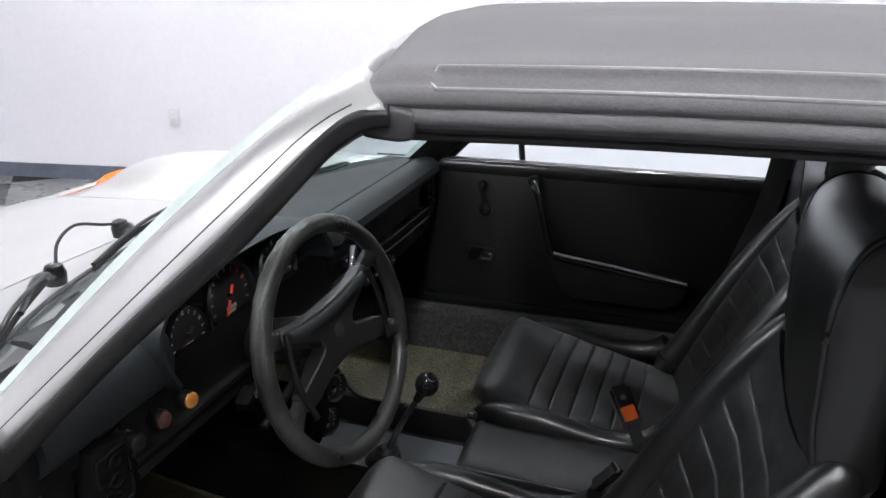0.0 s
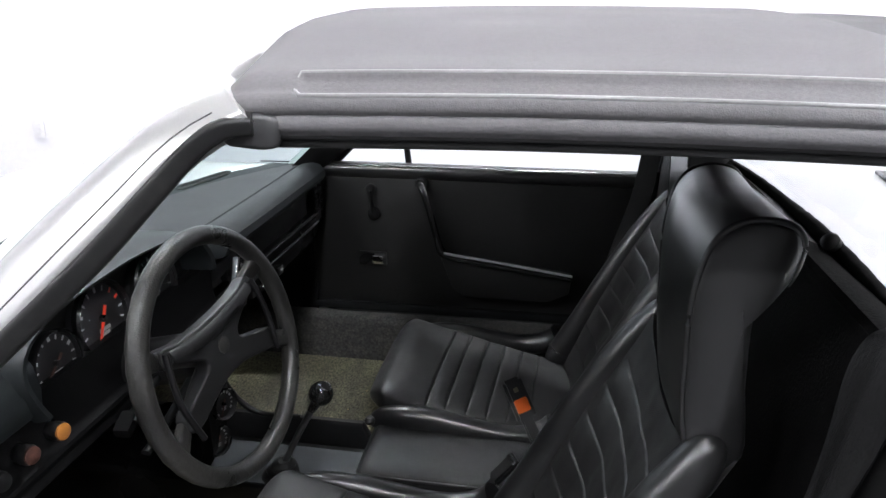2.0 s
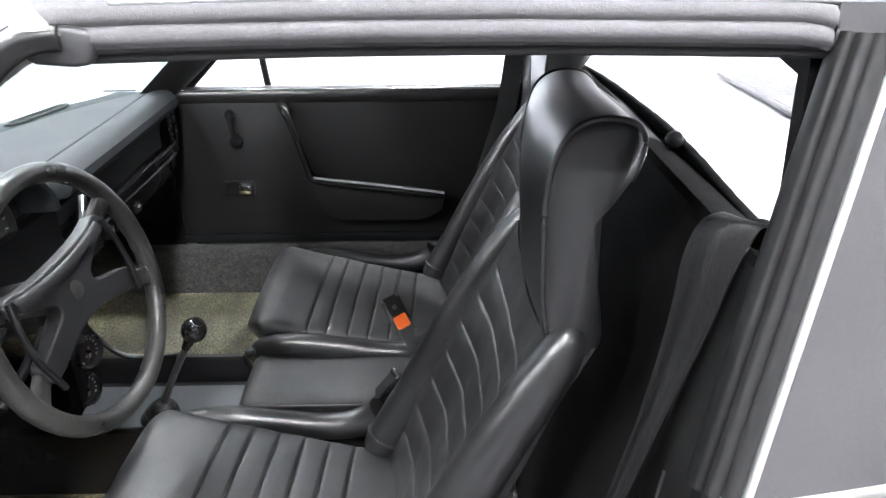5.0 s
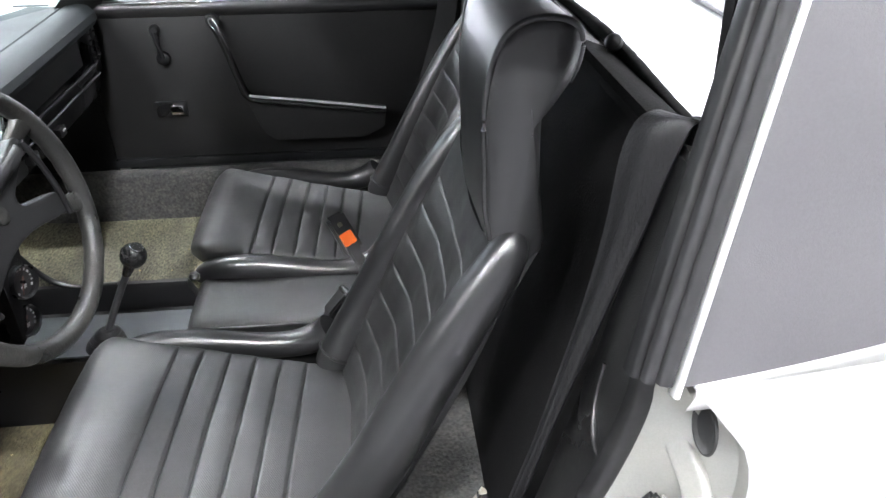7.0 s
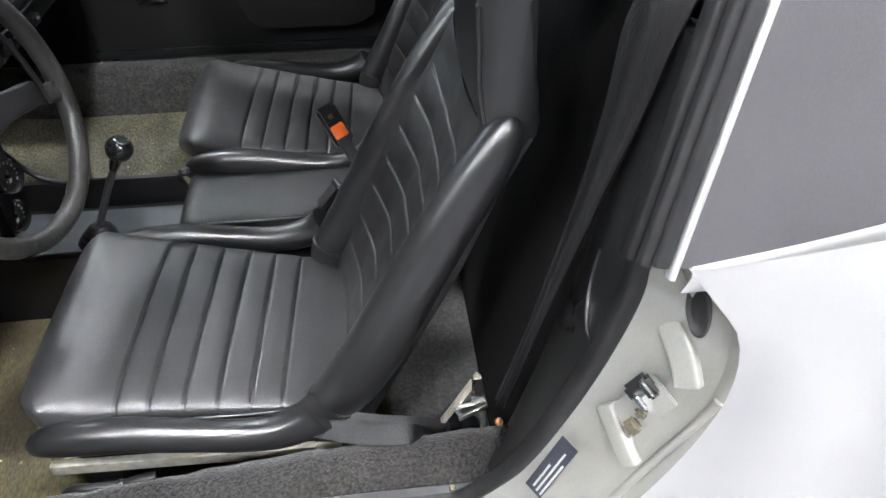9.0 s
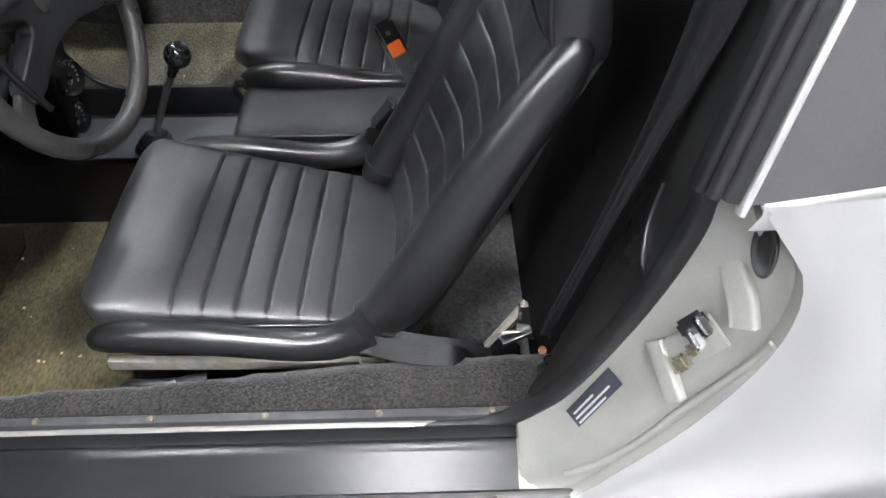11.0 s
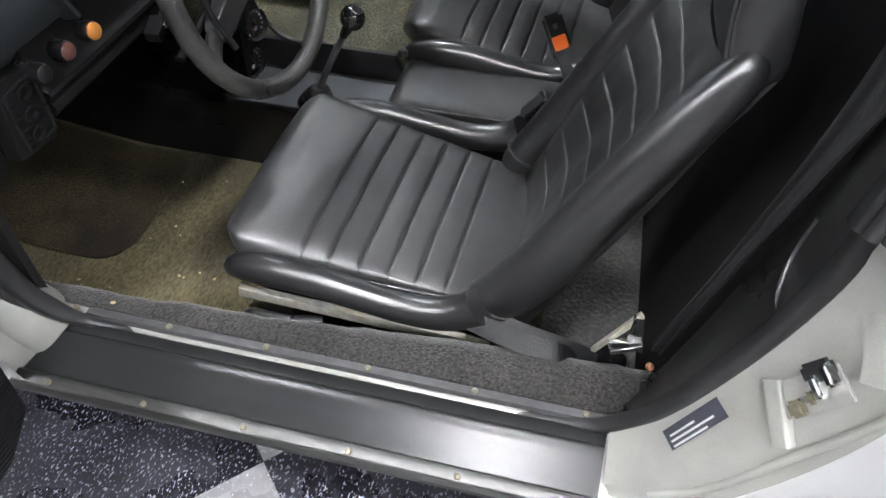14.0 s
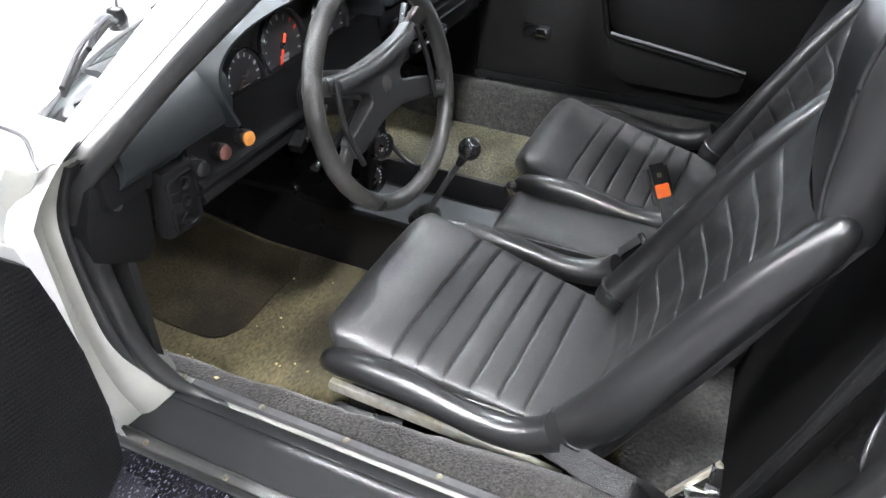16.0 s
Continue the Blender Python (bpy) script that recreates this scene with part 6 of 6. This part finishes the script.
# centre cushion between the seats
pad = thing("centre_cushion", (0.53, 0.77, 0.36), "black vinyl cushion on the tunnel between the seats", "cushion")
rows = []
for x in np.linspace(0.345, 0.74, 30):
    e = min(1, (x - 0.345) / 0.02)
    top = 0.396 - 0.014 * (1 - math.sqrt(max(0, 1 - (1 - e) ** 2)))
    rows.append([(x, 0.772 + u * 0.092 * (0.92 + 0.08 * e), (top + 0.32) / 2 + v * (top - 0.32) / 2 + (0.004 * (1 - u * u) if v > 0.5 else 0)) for u, v in squircle(1, 1, 32, 6)])
finish("cushion_pad", *sheet(rows, close_v=True, caps=True), VINYL, pad, sharp=50)
for z in (0.386,):
    tube("cushion_seam", [(0.348, 0.682, z), (0.45, 0.679, z), (0.60, 0.679, z), (0.73, 0.679, z)], 0.0022, VINYL_SMOOTH, pad, per=3, n=8)

# seat release lever beside the sill carpet
release = thing("seat_release", (0.33, 0.17, 0.38), "black seat release lever with steel end", "lever")
tube("lever_rod", [(0.288, 0.170, 0.372), (0.305, 0.166, 0.384), (0.33, 0.164, 0.386), (0.362, 0.166, 0.384)], 0.0062, PLASTIC, release, per=4, n=10, scales=[0.4, 1, 1, 0.9])
tube("lever_end", [(0.362, 0.166, 0.384), (0.385, 0.172, 0.384), (0.402, 0.176, 0.382)], 0.0065, PLASTIC, release, per=3, n=12, flat=0.6)
tube("lever_ring", [(0.361, 0.1655, 0.384), (0.366, 0.167, 0.384)], 0.0075, CHROME, release, per=1, n=12, flat=0.8)


# ---- far door ----
door = thing("passenger_door", (0.5, 1.40, 0.42), "closed car door with black vinyl inner panel", "car door")
prism("door_panel", [(0.015, 0, 0.425), (0.90, 0, 0.425), (0.905, 0, 0.795), (0.045, 0, 0.790)], (0, 1.352, 0), (0, 1.375, 0), DOOR_VINYL, door, "black vinyl door panel", bevel=0.006)
prism("door_shell", [(0.04, 0, 0.36), (0.93, 0, 0.36), (0.945, 0, 0.80), (0.04, 0, 0.80)], (0, 1.376, 0), (0, 1.43, 0), PAINT, door, bevel=0.008)
rows = [[(x, y, z) for y, z in ((1.352, 0.775), (1.344, 0.785), (1.342, 0.798), (1.348, 0.808), (1.362, 0.812), (1.380, 0.811), (1.40, 0.806), (1.40, 0.78))] for x in np.linspace(0.06, 0.905, 12)]
finish("door_top_rail", *sheet(rows, close_v=True, caps=True), VINYL_SMOOTH, door, "glossy black door top rail", sharp=50)
rows = [[(x, 1.392 - 0.20 * (z - 0.81), z) for x in (0.30, 0.6, 0.93)] for z in (0.81, 0.97, 1.12)]
pane = finish("window_pane", *sheet(rows), SIDE_GLASS, door, "clear raised side window")
pane.visible_shadow = False
rows = [[(x, 1.392 - 0.20 * (z - 0.81), z) for x in (0.12 + 0.95 * (z - 0.81), 0.30)] for z in (0.81, 0.90, 0.995)]
pane2 = finish("quarter_pane", *sheet(rows), SIDE_GLASS, door, "clear quarter window")
pane2.visible_shadow = False
tube("quarter_post", [(0.305, 1.388, 0.81), (0.30, 1.368, 0.90), (0.295, 1.336, 1.06)], 0.008, SEAL, door, "black quarter window post", per=3, n=10)
pull = tube("pull_handle", [(0.346, 1.340, 0.772), (0.352, 1.318, 0.765), (0.362, 1.308, 0.745), (0.376, 1.306, 0.70), (0.393, 1.306, 0.635), (0.405, 1.306, 0.600), (0.43, 1.305, 0.588), (0.50, 1.304, 0.578), (0.60, 1.303, 0.565), (0.70, 1.303, 0.552), (0.735, 1.306, 0.548)],
            0.012, GLOSS, door, "glossy black door pull and armrest", per=5, n=14, flat=0.8, scales=[0.9, 0.9, 0.85, 0.85, 0.9, 1.1, 1.0, 0.95, 0.9, 0.85, 0.8])
# thin bright tubes added as highlights on the armrest and door top
tube("armrest_glint", [(0.412, 1.297, 0.600), (0.45, 1.2955, 0.595), (0.56, 1.2955, 0.582), (0.735, 1.2985, 0.556)], 0.0035, STRIP, door, "bright strip along the armrest", per=4, n=8)
tube("rail_glint", [(0.10, 1.346, 0.808), (0.4, 1.3445, 0.809), (0.9, 1.3445, 0.809)], 0.0028, CHROME, door, "bright strip on the door top", per=3, n=8)
prism("armrest_pocket", [(0.40, 0, 0.585), (0.50, 0, 0.574), (0.735, 0, 0.545), (0.73, 0, 0.50), (0.68, 0, 0.475), (0.46, 0, 0.475), (0.43, 0, 0.50)], (0, 1.312, 0), (0, 1.353, 0), DOOR_VINYL, door, "black door pocket below the armrest", bevel=0.006)
turned("pull_mount", [(0.015, 0), (0.016, 0.012), (0.010, 0.018), (0.002, 0.019)], facing((0.346, 1.352, 0.768), (0, -1, 0)), PLASTIC, door, n=16)
for z in (0.748, 0.682):
    turned("winder_boss", [(0.012 if z > 0.7 else 0.016, 0), (0.012 if z > 0.7 else 0.015, 0.012), (0.008, 0.018), (0.002, 0.019)], facing((0.212 + (0.748 - z) * 0.1, 1.352, z), (0, -1, 0)), PLASTIC, door, n=18)
tube("winder_arm", [(0.212, 1.336, 0.745), (0.216, 1.334, 0.715), (0.219, 1.336, 0.685)], 0.007, PLASTIC, door, "black window winder", per=4, n=10, flat=0.7)
latch = block("latch_recess", (0.212, 1.350, 0.556), (0.075, 0.008, 0.038), PLASTIC, door, "black latch recess", bevel=0.003)
block("latch_lever", (0.228, 1.340, 0.556), (0.030, 0.012, 0.022), CHROME, latch, "chrome inner latch", bevel=0.003)
block("sill_trim", (0.45, 1.345, 0.418), (0.80, 0.018, 0.022), SILL_RUBBER, door, bevel=0.004)


# ---- open driver's door ----
open_door = thing("driver_door", (0.05, -0.45, 0.42), "open car door with black woven vinyl inner panel", "car door")
edge = [(0.0, -0.045, 0.40), (0.0, -0.038, 0.50), (0.0, -0.042, 0.60), (0.0, -0.052, 0.68), (0.0, -0.062, 0.735), (0.0, -0.085, 0.762), (0.0, -0.16, 0.775), (0.0, -0.90, 0.80), (0.0, -0.92, 0.42), (0.0, -0.86, 0.36), (0.0, -0.10, 0.36)]
prism("door_panel", edge, (0.085, 0, 0), (0.112, 0, 0), WEAVE, open_door, "black woven vinyl door panel", bevel=0.008)
prism("door_shell", [(p[0], p[1] + (0.008 if p[1] > -0.2 else -0.01), p[2] + 0.01) for p in edge], (0.005, 0, 0), (0.084, 0, 0), PAINT, open_door, "silver painted door shell", bevel=0.006)

# crumbs and lint on the carpets
rng = random.Random(4)
verts, faces = [], []
for k in range(41):
    if k < 30:
        c = Vector((rng.uniform(-0.15, 0.30), rng.uniform(0.19, 0.58), 0.217))
    elif k < 38:
        c = Vector((rng.uniform(0.05, 0.30), rng.uniform(0.86, 1.15), 0.287))
    else:
        c = Vector((rng.uniform(0.0, 0.75), rng.uniform(0.115, 0.14), 0.4045))
    n0 = len(verts)
    r = rng.uniform(0.0012, 0.0034)
    for i in range(5):
        a = 2 * math.pi * i / 5 + rng.random()
        verts.append(c + Vector((r * math.cos(a) * rng.uniform(0.6, 1.5), r * math.sin(a), 0)))
    verts.append(c + Vector((0, 0, r * 0.8)))
    faces += [(n0 + i, n0 + (i + 1) % 5, n0 + 5) for i in range(5)]
CRUMB = material("pale_crumbs", (0.42, 0.33, 0.18), 0.8, noise_scale=200, vary=0.4)
tagged(finish("crumbs", verts, faces, CRUMB), "pale crumbs and lint scattered on the carpet", "crumbs", kind="stuff")
